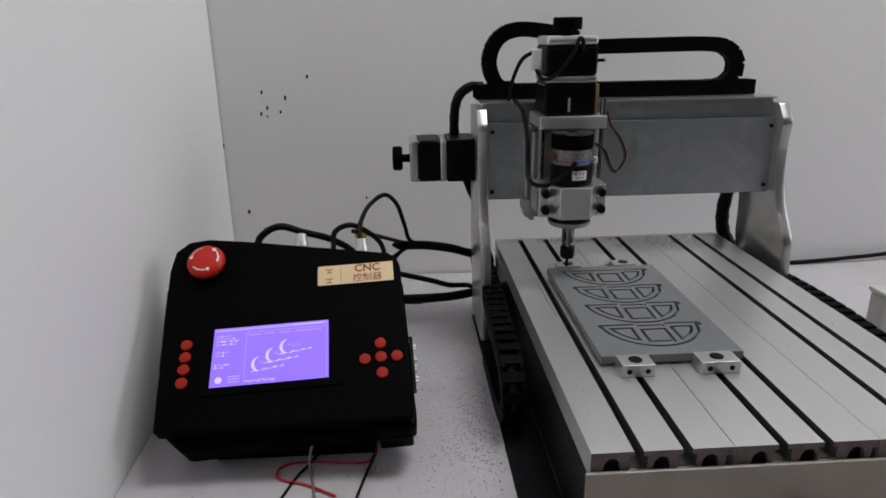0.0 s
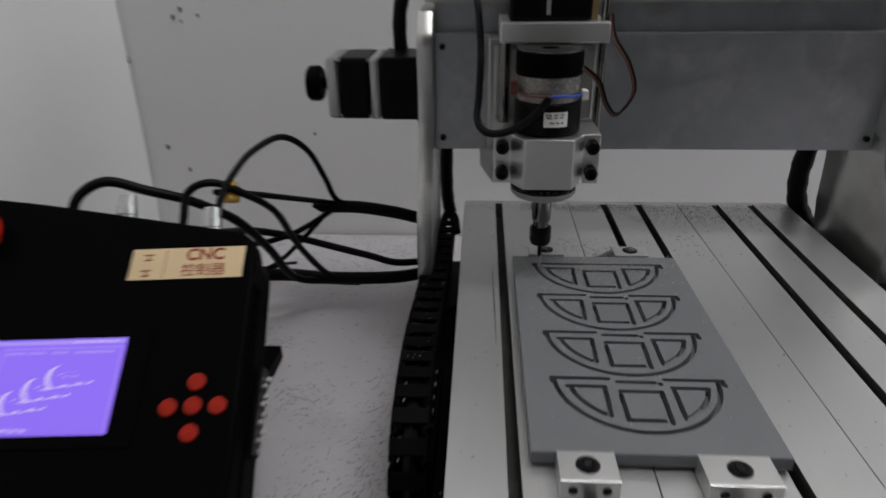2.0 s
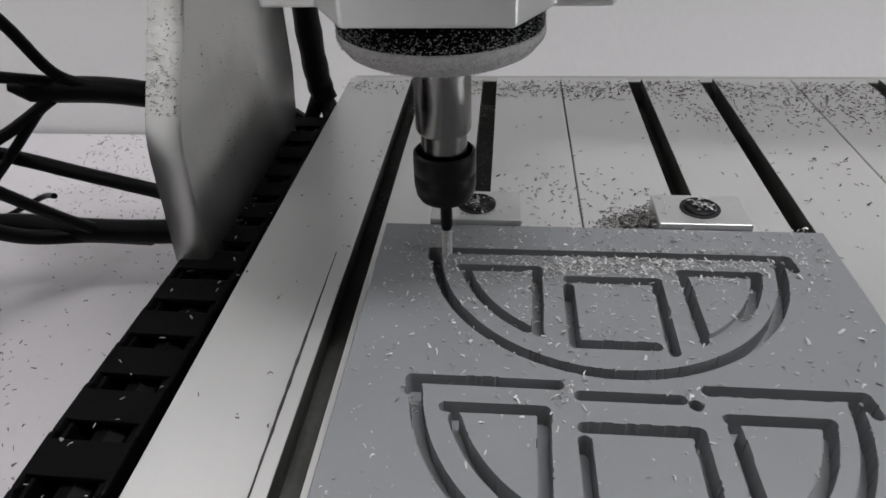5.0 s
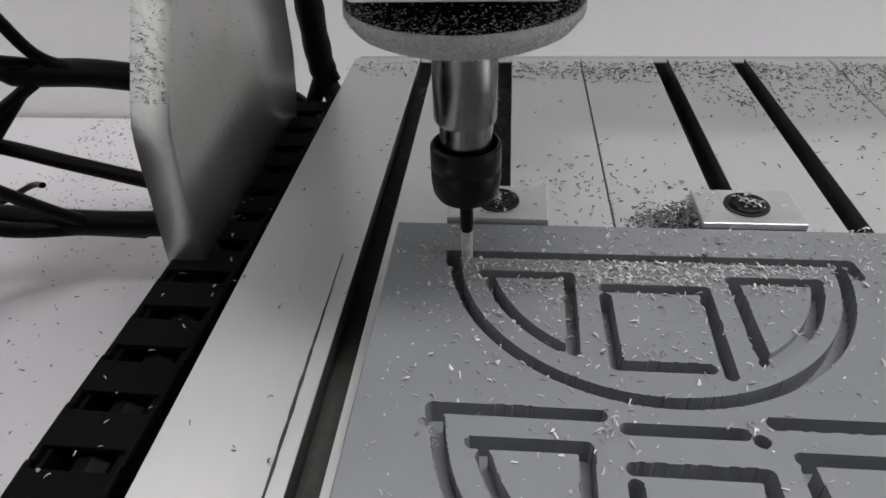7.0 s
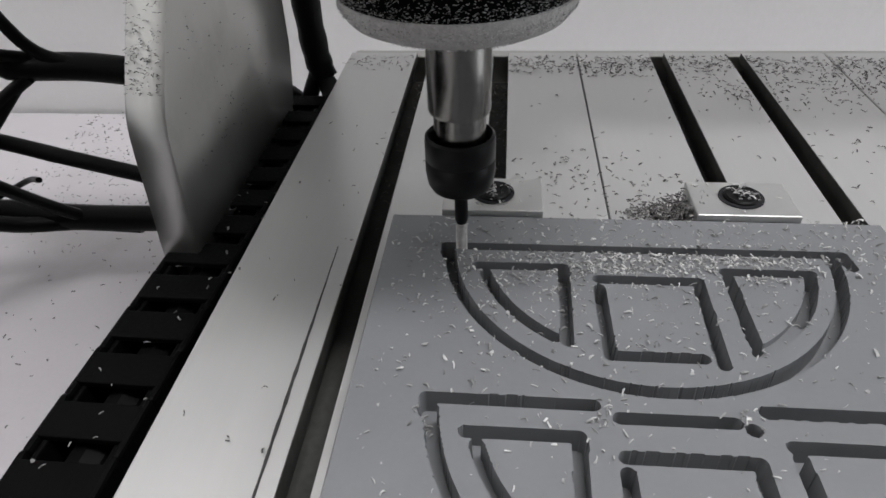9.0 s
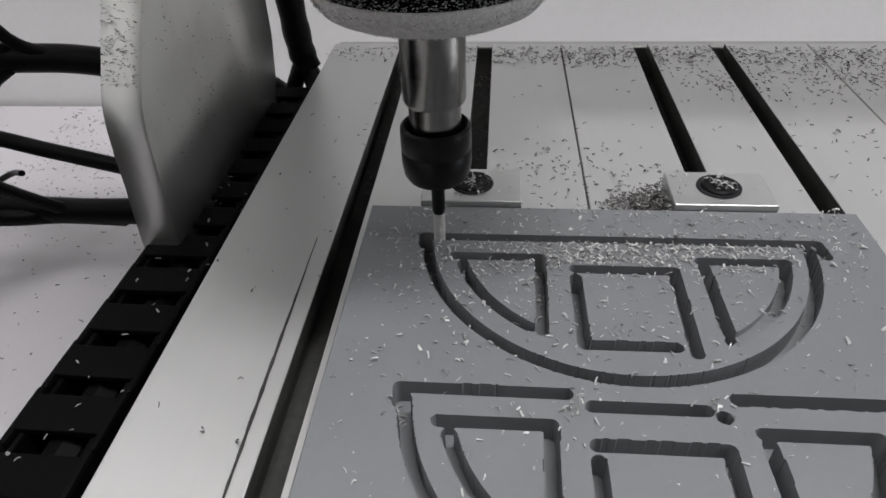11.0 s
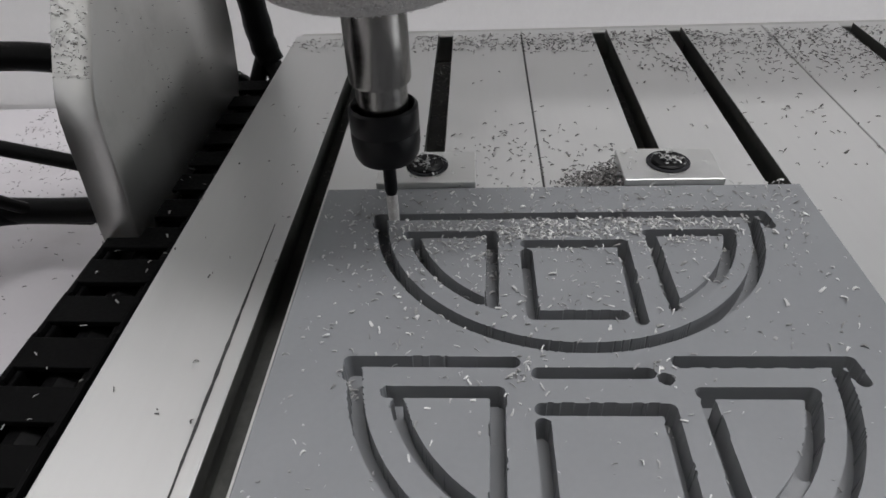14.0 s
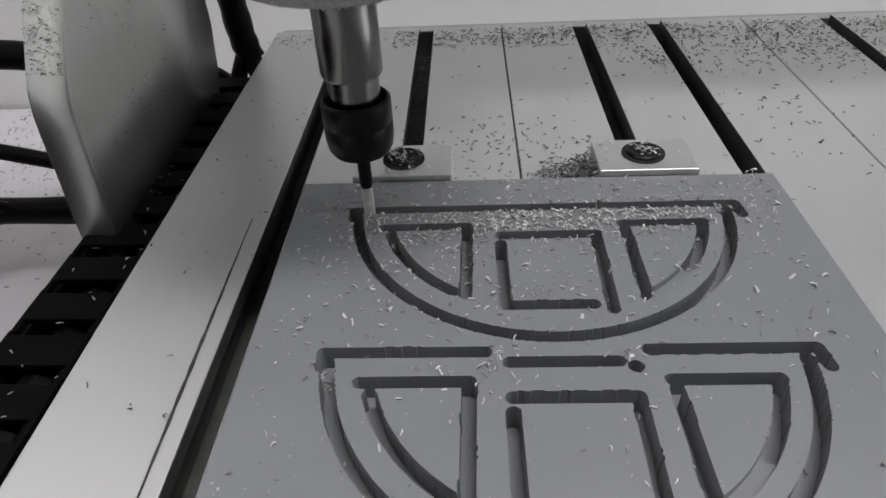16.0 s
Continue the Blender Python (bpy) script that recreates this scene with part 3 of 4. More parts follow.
part("motor_cable", tube([(mx - 0.0345, my - 0.008, 0.327), (mx - 0.030, my - 0.022, 0.318), (mx - 0.018, my - 0.034, 0.3235), (mx + 0.000, my - 0.033, 0.345), (mx + 0.006, my - 0.031, 0.358), (mx + 0.011, my - 0.028, 0.3545), (mx + 0.010, my - 0.0275, 0.346)], 0.0022), M_CABLE, router, "", True)
part("motor_cable", tube([(mx - 0.036, my - 0.006, 0.346), (mx - 0.048, my + 0.01, 0.336), (mx - 0.055, my + 0.03, 0.312), (mx - 0.056, my + 0.048, 0.290)], 0.0022), M_CABLE, router, "", True)
part("spindle_cable", tube([(SX - 0.050, 0.394, 0.292), (SX - 0.048, 0.350, 0.285), (SX - 0.046, 0.330, 0.262), (SX - 0.047, 0.318, 0.236), (SX - 0.048, 0.306, 0.222), (SX - 0.042, 0.294, 0.2165), (SX - 0.030, 0.2885, 0.2175), (SX - 0.016, 0.2905, 0.2235), (SX - 0.006, 0.2895, 0.2330), (SX - 0.001, 0.2895, 0.2395)], 0.0026), M_CABLE, router, "black spindle power cable", True)
part("blue_wire", tube([(SX - 0.001, 0.2895, 0.2395), (SX + 0.006, 0.2885, 0.2405), (SX + 0.016, 0.2945, 0.2395), (SX + 0.0225, 0.304, 0.2390)], 0.0010), M_BLUE, router, "", True)
part("brown_wire", tube([(SX + 0.0, 0.2895, 0.2400), (SX - 0.008, 0.2890, 0.2405), (SX - 0.018, 0.296, 0.2400), (SX - 0.0225, 0.304, 0.2430)], 0.0008), M_BROWN, router, "", True)
part("lug", B(SX + 0.0215, SX + 0.0255, 0.299, 0.307, 0.2360, 0.2420, bevel=0.0006), M_WHITE, router, "white wire lug")
part("lug", B(SX - 0.0260, SX - 0.0215, 0.300, 0.307, 0.2390, 0.2480, bevel=0.0006), M_BROWN, router)
part("red_wire", tube([(SX + 0.020, 0.300, 0.2560), (SX + 0.030, 0.296, 0.248), (SX + 0.036, 0.296, 0.234), (SX + 0.045, 0.300, 0.2260), (SX + 0.055, 0.304, 0.2400), (SX + 0.052, 0.312, 0.2560), (SX + 0.044, 0.326, 0.270), (SX + 0.042, 0.335, 0.284)], 0.0009), M_BROWN, router, "thin red and black wire pair", True)
part("black_wire", tube([(SX + 0.0215, 0.300, 0.2570), (SX + 0.0315, 0.2955, 0.249), (SX + 0.0375, 0.2955, 0.235), (SX + 0.046, 0.2995, 0.2275), (SX + 0.0565, 0.304, 0.2410), (SX + 0.053, 0.312, 0.2575), (SX + 0.045, 0.326, 0.2715), (SX + 0.043, 0.335, 0.285)], 0.0009), M_CABLE, router, "", True)

part("switch_tab", B(mx + 0.0275, mx + 0.0365, my - 0.022, my - 0.016, 0.3345, 0.3375, bevel=0.0004), M_BLACK, zm, "small black switch tab")
part("switch_pin", B(mx + 0.0366, mx + 0.0385, my - 0.0205, my - 0.0175, 0.3340, 0.3378), M_COPPER, zm, "brass switch pin")

# ---- cable chains ----
WARP[0] = BEAM


def link_mesh(w, h, p, close=False):
    """One chain link: two side cheeks and cross bars over an open middle; x across, y along, z up."""
    bm = bmesh.new()
    for s in (-1, 1):
        x0, x1 = sorted((s * w / 2, s * (w / 2 - 0.0020)))
        box(bm, x0, x1, -p * (0.56 if close else 0.47), p * (0.50 if close else 0.40), -h / 2, h / 2, bevel=0.0010)
        x0, x1 = sorted((s * (w / 2 - 0.0021), s * (w / 2 - 0.0036)))
        box(bm, x0, x1, p * 0.1, p * 0.62, -h * 0.42, h * 0.42, bevel=0.0006)
    for z in (h / 2 - 0.0018, -h / 2):
        box(bm, -w / 2 + 0.001, w / 2 - 0.001, -p * 0.40, p * 0.24, z, z + 0.0018, bevel=0.0003)
    return mesh_of("link", bm, M_CHAIN)


def chain(points, w, h, p, normal_hint, label, close=False, glints=False):
    """Links along a path, each lying across it."""
    holder = part("cable_chain", tube([points[0], points[0] + (points[1] - points[0]) * 0.01], 0.0004, 4), M_CHAIN, router, label)
    base = ORIGIN[holder.name]
    me = link_mesh(w, h, p, close)
    path = smooth_path(points, 14)
    part("inner_cable", tube(points, h * 0.30, 8, 10), M_CABLE, holder, "", True)
    total, run, last = 0.0, 0.0, path[0]
    for q0, q1 in zip(path, path[1:]):
        seg = (q1 - q0).length
        while run <= total + seg:
            c = q0 + (q1 - q0) * ((run - total) / max(seg, 1e-9))
            d = (q1 - q0).normalized()
            side = Vector(normal_hint)
            up = side.cross(d).normalized()
            m = Matrix((side, d, up)).transposed().to_4x4()
            ob = new("link", me)
            ob.parent = holder
            ob.matrix_local = Matrix.Translation((WARP[0] @ c) + SHIFT[0] - base) @ m
            # pale slivers painted on the links as glints of light
            if glints:
                part("link_glint", B(w * 0.27, w * 0.33, -0.0022, 0.0022, h / 2 - 0.0004, h / 2 + 0.0005, bevel=0.0002, m=Matrix.Translation(c) @ m), M_GREYBOX, holder, "pale sliver standing in for a glint on the link")
            run += p
        total += seg
    return holder


V = Vector
CY = 0.436
chain([V((0.3050, CY, 0.2985)), V((0.298, CY, 0.2985)), V((0.25, CY, 0.2985)), V((0.15, CY, 0.2985)), V((0.05, CY, 0.2985)), V((-0.025, CY, 0.2985))], 0.018, 0.017, 0.0150, (0, 1, 0), "black nylon cable chain along the beam", True)
chain([V((0.012, CY, 0.3005)), V((-0.006, CY, 0.307)), V((-0.0155, CY, 0.329)), V((-0.012, CY, 0.350)), V((0.000, CY, 0.3645)), V((0.020, CY, 0.3705)), V((0.05, CY, 0.3680)), V((0.085, CY, 0.3610))], 0.018, 0.0165, 0.0140, (0, 1, 0), "black nylon cable chain looping above the beam", True)
chain([V((0.2560, CY, 0.2990)), V((0.2720, CY, 0.3010)), V((0.2850, CY, 0.3110)), V((0.2880, CY, 0.3240)), V((0.2840, CY, 0.3365)), V((0.2690, CY, 0.3475)), V((0.24, CY, 0.3505)), V((0.17, CY, 0.3500)), V((0.085, CY, 0.3490))], 0.018, 0.0165, 0.0140, (0, 1, 0), "black nylon cable chain looping above the beam", True)
# along both sides of the bed
WARP[0] = Matrix.Identity(4)
chain([V((-0.0165, 0.445, 0.0780)), V((-0.0165, 0.40, 0.0780)), V((-0.0180, 0.32, 0.0780)), V((-0.0205, 0.25, 0.0770)), V((-0.0205, 0.192, 0.0710)), V((-0.0205, 0.166, 0.0550)), V((-0.0205, 0.160, 0.0370)), V((-0.0205, 0.178, 0.0205)), V((-0.0205, 0.22, 0.0150)), V((-0.0205, 0.31, 0.0150))], 0.0225, 0.0175, 0.0155, (1, 0, 0), "black nylon cable chain beside the bed", True, True)
chain([V((0.3200, 0.440, 0.0740)), V((0.3220, 0.38, 0.0760)), V((0.3280, 0.30, 0.0770)), V((0.3310, 0.22, 0.0750)), V((0.3310, 0.14, 0.0680)), V((0.3310, 0.110, 0.0500)), V((0.3310, 0.115, 0.0300)), V((0.3310, 0.14, 0.0155)), V((0.3310, 0.25, 0.0150))], 0.024, 0.0175, 0.0155, (1, 0, 0), "black nylon cable chain beside the bed")
# chain tray, widened as a near-black strip standing in for shade beside the bed
part("tray_and_shade_strip", B(-0.0300, 0.0055, 0.03, 0.44, DESK, DESK + 0.0012), M_UNDER_SHADE, router)
# corrugated sleeves behind the beam
SHIFT[0] = Vector((0.004, 0.008, -0.002))
part("cable_sleeve", tube([(-0.020, 0.445, 0.300), (-0.036, 0.440, 0.300), (-0.050, 0.438, 0.288), (-0.0545, 0.440, 0.262), (-0.052, 0.446, 0.225), (-0.040, 0.452, 0.190), (-0.028, 0.454, 0.160)], 0.0058, 12, 6, wobble=0.05), M_CABLE, router, "black corrugated cable sleeve", True)
part("cable_sleeve", tube([(-0.0165, 0.452, 0.225), (-0.0165, 0.455, 0.175), (-0.0175, 0.457, 0.135), (-0.0165, 0.458, 0.105), (-0.0140, 0.457, 0.092)], 0.0060, 12, 6, wobble=0.05), M_CABLE, router, "black corrugated cable sleeve", True)
part("sleeve_end", tube([(-0.0150, 0.4570, 0.093), (-0.010, 0.452, 0.086), (-0.008, 0.440, 0.078)], 0.0045, 10), M_CABLE, router, "", True)
part("sleeve_end", tube([(-0.0160, 0.4570, 0.095), (-0.021, 0.452, 0.082), (-0.024, 0.445, 0.070)], 0.0036, 10), M_CABLE, router, "", True)
part("cable_sleeve", tube([(0.318, 0.455, 0.225), (0.309, 0.458, 0.175), (0.303, 0.459, 0.135), (0.306, 0.458, 0.105), (0.316, 0.452, 0.085), (0.320, 0.440, 0.078)], 0.0085, 12, 6, wobble=0.06), M_CABLE, router, "black corrugated cable sleeve", True)

SHIFT[0] = Vector((0, 0, 0))

# ---- the milled workpiece ----
PX0, PX1, PY0, PY1, PTOP = 0.0430, 0.1622, 0.1150, 0.3275, 0.1092
GC, GR, GY, GP = 0.1031, 0.0452, 0.3143, 0.0469   # row centre, arc radius, first row, pitch
HALF, DEEP, OVAL = 0.00138, 0.0056, 1.005   # groove half width, depth, flattening of the arcs


def strokes():
    """Groove centre lines of the four half-round rows: (kind, numbers, depth)."""
    out = []
    for r in range(4):
        y = GY - GP * r
        if r == 0:
            out.append(("line", (GC - GR, y, GC + GR, y), 1.0))
        else:
            out.append(("line", (GC - GR, y, GC - 0.0150, y - 0.0002), 1.0))
            out.append(("line", (GC - 0.0105, y - 0.0028, GC + 0.0090, y - 0.0028), 1.0))
            out.append(("line", (GC + 0.0150, y, GC + GR, y), 1.0))
            out.append(("line", (GC + 0.0118, y - 0.0040, GC + 0.0119, y - 0.0042), 1.0))
        out.append(("arc", (GC - 0.0008, y, GR - 0.0020, math.pi * 1.02, math.pi * 1.98), 1.0))
        out.append(("line", (GC - GR, y, GC - GR + 0.0003, y - 0.0035), 1.0))
        out.append(("line", (GC + GR, y, GC + GR + 0.0004, y - 0.0045), 1.0))
        # fan pieces and the square between them
        out.append(("line", (GC - 0.0375, y - 0.0073, GC - 0.0180, y - 0.0073), 1.0))
        out.append(("line", (GC - 0.0180, y - 0.0073, GC - 0.0185, y - 0.0312), 1.0))
        out.append(("arc", (GC - 0.0008, y, 0.0361, math.radians(196), math.radians(236)), 1.0))
        out.append(("line", (GC - 0.0105, y - 0.0110, GC + 0.0110, y - 0.0110), 1.0))
        out.append(("line", (GC + 0.0110, y - 0.0110, GC + 0.0106, y - 0.0360), 1.0))
        out.append(("line", (GC - 0.0106, y - 0.0142, GC - 0.0105, y - 0.0345), 1.0))
        out.append(("line", (GC - 0.0105, y - 0.0345, GC + 0.0070, y - 0.0345), 1.0))
        out.append(("line", (GC + 0.0175, y - 0.0073, GC + 0.0360, y - 0.0073), 1.0))
        out.append(("line", (GC + 0.0178, y - 0.0096, GC + 0.0180, y - 0.0303), 1.0))
        out.append(("arc", (GC - 0.0008, y, 0.0372, math.radians(-12), math.radians(-36)), 1.0))
        out.append(("arc", (GC - 0.0008, y, 0.0372, math.radians(-36), math.radians(-60)), 0.28))
    return out


STROKES = strokes()


def groove_field(X, Y):
    """Distance to the nearest groove centre line, and the share of the full depth there (arrays)."""
    near, share = np.full_like(X, 9.0), np.zeros_like(X)
    wob = 0.00001 * np.sin(X * 1700 + 1.3 * np.sin(Y * 1500)) + 0.00001 * np.sin(Y * 2300 + X * 900)
    for kind, v, k in STROKES:
        if kind == "line":
            x0, y0, x1, y1 = v
            dx, dy = x1 - x0, y1 - y0
            t = np.clip(((X - x0) * dx + (Y - y0) * dy) / (dx * dx + dy * dy), 0, 1)
            dist = np.hypot(X - x0 - t * dx, Y - y0 - t * dy)
        else:
            cx, cy, r, a0, a1 = v
            lo, hi = min(a0, a1), max(a0, a1)
            V2 = cy + (Y - cy) / OVAL
            ang = np.arctan2(V2 - cy, X - cx)
            mid = (lo + hi) / 2
            off = np.clip((ang - mid + np.pi) % (2 * np.pi) - np.pi, -(hi - lo) / 2, (hi - lo) / 2)
            dist = np.hypot(X - cx - r * np.cos(mid + off), (V2 - cy - r * np.sin(mid + off)) * OVAL)
        dist = dist + wob
        near = np.minimum(near, dist)
        share = np.maximum(share, np.where(dist < HALF, k, 0))
    return near, share


def groove_depth(X, Y):
    """How deep the plate is cut at the points (arrays)."""
    return DEEP * groove_field(X, Y)[1]


def workpiece():
    step = 0.00026
    xs = np.concatenate(([PX0 + 0.0004], np.arange(GC - GR - 0.0032, GC + GR + 0.0036, step), [PX1 - 0.0004]))
    ys = np.concatenate(([PY0 + 0.0004], np.arange(GY - 3 * GP - GR - 0.0030, GY + 0.0030, step), [PY1 - 0.0004]))
    X, Y = np.meshgrid(xs, ys)
    # points beside a rim slide onto it, so that the walls run true
    near, share = groove_field(X, Y)
    gy, gx = np.gradient(near, ys, xs)
    size = np.maximum(np.hypot(gx, gy), 0.2)
    inside = near < HALF
    slide = np.where(np.abs(near - HALF) < 0.85 * step, HALF - np.where(inside, 0.00008, 0.0) - near, 0.0)
    X, Y = X + slide * gx / size, Y + slide * gy / size
    Z = PTOP - DEEP * share
    nx, ny = len(xs), len(ys)
    co = np.stack((X, Y, Z), -1).reshape(-1, 3)
    idx = np.arange(nx * ny).reshape(ny, nx)
    quads = np.stack((idx[:-1, :-1], idx[:-1, 1:], idx[1:, 1:], idx[1:, :-1]), -1).reshape(-1, 4)
    # chamfer, sides and underside hang from the rim
    rim = np.concatenate((idx[0, :], idx[1:, -1], idx[-1, -2::-1], idx[-2:0:-1, 0]))
    n0 = nx * ny
    mid = np.array([(PX0 + PX1) / 2, (PY0 + PY1) / 2, 0])
    ring1, ring2 = co[rim].copy(), co[rim].copy()
    for ring in (ring1, ring2):
        ring[:, 0] += np.sign(ring[:, 0] - mid[0]) * 0.0004 * (np.abs(ring[:, 0] - mid[0]) > (PX1 - PX0) / 2 - 0.0006)
        ring[:, 1] += np.sign(ring[:, 1] - mid[1]) * 0.0004 * (np.abs(ring[:, 1] - mid[1]) > (PY1 - PY0) / 2 - 0.0006)
    ring1[:, 2] = PTOP - 0.0004
    ring2[:, 2] = BED + 0.0024
    k = len(rim)
    a, b = np.arange(k), (np.arange(k) + 1) % k
    side1 = np.stack((rim[b], rim[a], n0 + a, n0 + b), -1)
    side2 = np.stack((n0 + b, n0 + a, n0 + k + a, n0 + k + b), -1)
    co = np.concatenate((co, ring1, ring2))
    me = bpy.data.meshes.new("workpiece")
    me.from_pydata(co.tolist(), [], np.concatenate((quads, side1, side2)).tolist() + [list(range(n0 + 2 * k - 1, n0 + k - 1, -1))])
    me.materials.append(M_PVC)
    me.update()
    ob = new("sheet", me)
    base = thing("workpiece", (0, 0, 0), "grey plastic sheet milled with four half-round patterns on the bed", "workpiece")
    # dark inset sheet added for the line of shade below the plate
    part("under_sheet_shade", B(PX0 + 0.0025, PX1 - 0.0025, PY0 + 0.0025, PY1 - 0.0025, BED + 0.0002, BED + 0.0023), M_RECESS_SHADE, base, "thin dark sheet standing in for shade under the workpiece")
    ob.parent = base
    return ob


workpiece()

# ---- hold-down clamps ----


def clamp(x0, x1, y0, y1, holes):
    cx, cy = (x0 + x1) / 2, (y0 + y1) / 2
    top = BED + 0.0105
    c = thing("hold_down_clamp", (cx, cy, BED), "bright aluminium clamp block with a socket bolt on the bed", "clamp", "clamps round the workpiece")
    bm = B(x0, x1, y0, y1, BED + 0.0002, top, bevel=0.0003)
    body = part("block", bm, M_BRIGHT, c)
    # well, socket and side holes are dark discs with the shade as colour
    part("bolt_well", T([(0.0056, 0.0), (0.0056, 0.0003)], (cx, cy + 0.0005, top), seg=28), M_MARK_AND_HOLE, body, "flat dark disc standing in for the shaded counterbore")
    part("bolt", T([(0.0022, 0.0004), (0.0023, 0.0010), (0.0040, 0.0011), (0.0045, 0.0007), (0.0046, 0.0002)], (cx, cy + 0.0005, top), seg=24), M_DARKSTEEL, c, "dark socket bolt", True)
    part("bolt_socket", T([(0.0021, 0.0), (0.0021, 0.0002)], (cx, cy + 0.0005, top + 0.0011), seg=6), M_MARK_AND_HOLE, c)
    if holes:
        for sx in (-1, 1):
            part("side_hole", T([(0.0022, 0.0), (0.0022, 0.0003)], (cx + sx * (x1 - x0) * 0.28, y0, BED + 0.005), (90, 0, 0), 18), M_MARK_AND_HOLE, body)
    return c


clamp(0.0545, 0.0810, 0.0955, 0.1146, True)
clamp(0.1185, 0.1505, 0.0955, 0.1146, True)
clamp(0.0555, 0.0812, 0.3280, 0.3440, False)
clamp(0.1190, 0.1440, 0.3280, 0.3440, False)

# ---- chips ----


def chips(name, spots, mat, label, size):
    """Thousands of short curled shavings lying at the given spots (x, y, z)."""
    rng = np.random.RandomState(len(spots))
    co, faces = [], []
    for x, y, z in spots:
        ln, w = size * rng.uniform(0.3, 1.2), size * rng.uniform(0.10, 0.27)
        th, curl, tilt = rng.uniform(0, 6.283), rng.uniform(-0.6, 0.6), rng.uniform(-0.5, 0.5)
        ca, sa = math.cos(th), math.sin(th)
        t0 = size * 0.10
        k = len(co)
        for i in range(4):
            u = (i / 3 - 0.5) * ln
            w = w * rng.uniform(0.6, 1.45)
            bend = curl * ln * (1 - (2 * i / 3 - 1) ** 2) * 0.5
            for s, h in ((-1, 0), (1, 0), (1, t0), (-1, t0)):
                a, b = u, s * w / 2 + bend * 0.5
                co.append((x + ca * a - sa * b, y + sa * a + ca * b, z + h + abs(bend) * 0.9 + abs(tilt) * ln * 0.5 + tilt * a))
        for i in range(3):
            p, q = k + 4 * i, k + 4 * i + 4
            faces += [(p, p + 1, q + 1, q), (p + 1, p + 2, q + 2, q + 1), (p + 2, p + 3, q + 3, q + 2), (p + 3, p, q, q + 3)]
        faces += [(k + 3, k + 2, k + 1, k), (k + 12, k + 13, k + 14, k + 15)]
    me = bpy.data.meshes.new(name)
    me.from_pydata(co, [], faces)
    me.materials.append(mat)
    return tagged(new(name, me), label, "chips", "", "stuff")


rs = np.random.RandomState(11)


def scatter(n, cx, cy, sx, sy, x0, x1, y0, y1):
    pts = np.stack((rs.normal(cx, sx, n), rs.normal(cy, sy, n)), -1)
    return pts[(pts[:, 0] > x0) & (pts[:, 0] < x1) & (pts[:, 1] > y0) & (pts[:, 1] < y1)]


def uniform(n, x0, x1, y0, y1):
    return np.stack((rs.uniform(x0, x1, n), rs.uniform(y0, y1, n)), -1)


P = np.concatenate((
    scatter(300, 0.090, 0.2985, 0.022, 0.0022, 0.055, 0.150, 0.29, 0.3185),
    scatter(620, 0.103, 0.3015, 0.026, 0.0035, 0.045, 0.156, 0.288, 0.3185),
    scatter(260, 0.112, 0.3045, 0.014, 0.002, 0.06, 0.15, 0.295, 0.3185),
    scatter(150, 0.066, 0.293, 0.010, 0.008, 0.043, 0.09, 0.268, 0.3185),
    uniform(260, 0.042, 0.158, 0.260, 0.3185),
    uniform(230, 0.050, 0.157, 0.304, 0.3215),
    scatter(160, 0.098, 0.280, 0.020, 0.012, 0.045, 0.155, 0.25, 0.30),
    scatter(60, 0.070, 0.275, 0.012, 0.010, 0.042, 0.10, 0.25, 0.30),
    uniform(150, 0.042, 0.158, 0.200, 0.262),
    scatter(26, 0.0895, 0.2570, 0.0022, 0.0012, 0.08, 0.1, 0.25, 0.262),
    scatter(22, 0.1105, 0.2575, 0.0018, 0.0012, 0.1, 0.12, 0.25, 0.262),
    scatter(18, 0.0545, 0.2565, 0.0008, 0.0018, 0.05, 0.06, 0.25, 0.262),
    uniform(60, 0.042, 0.158, 0.112, 0.200)))
P += (0.0027, 0.0078)
dz = groove_depth(P[:, 0], P[:, 1])
chips("workpiece_chips", [(x, y, PTOP + 0.00005 - d) for (x, y), d in zip(P, dz)], M_CHIP, "loose pale grey plastic shavings on the workpiece", 0.00135)
P2 = (0.0027, 0.0128) + np.concatenate((scatter(900, 0.100, 0.296, 0.030, 0.010, 0.042, 0.158, 0.255, 0.314), uniform(500, 0.042, 0.158, 0.15, 0.314)))
chips("workpiece_dust", [(x, y, PTOP + 0.00004 - d) for (x, y), d in zip(P2, groove_depth(P2[:, 0], P2[:, 1]))], M_CHIP, "fine grey plastic dust on the workpiece", 0.0006)


def off_slot(pts):
    """Drop to the slot floor what falls into a slot."""
    out = []
    for x, y in pts:
        deep = any(abs(x - 0.1003 * i - c) < 0.0033 for i in range(3) for c in SLOTS[i])
        out.append((x, y, 0.0871 if deep else BED + 0.00008))
    return out


Q = np.concatenate((
    scatter(700, 0.225, 0.436, 0.035, 0.016, 0.14, 0.298, 0.395, 0.466),
    scatter(420, 0.125, 0.456, 0.040, 0.007, 0.06, 0.298, 0.43, 0.467),
    uniform(560, 0.055, 0.298, 0.447, 0.467),
    scatter(110, 0.158, 0.425, 0.008, 0.010, 0.13, 0.2, 0.39, 0.467),
    scatter(40, 0.018, 0.460, 0.010, 0.005, 0.001, 0.035, 0.44, 0.467),
    scatter(150, 0.095, 0.352, 0.018, 0.012, 0.045, 0.16, 0.3205, 0.40),
    scatter(170, 0.1120, 0.3360, 0.0060, 0.0050, 0.10, 0.1192, 0.3205, 0.345),
    scatter(60, 0.185, 0.365, 0.012, 0.02, 0.162, 0.29, 0.32, 0.41),
    uniform(70, 0.04, 0.29, 0.33, 0.44),
    uniform(46, 0.001, 0.038, 0.18, 0.40),
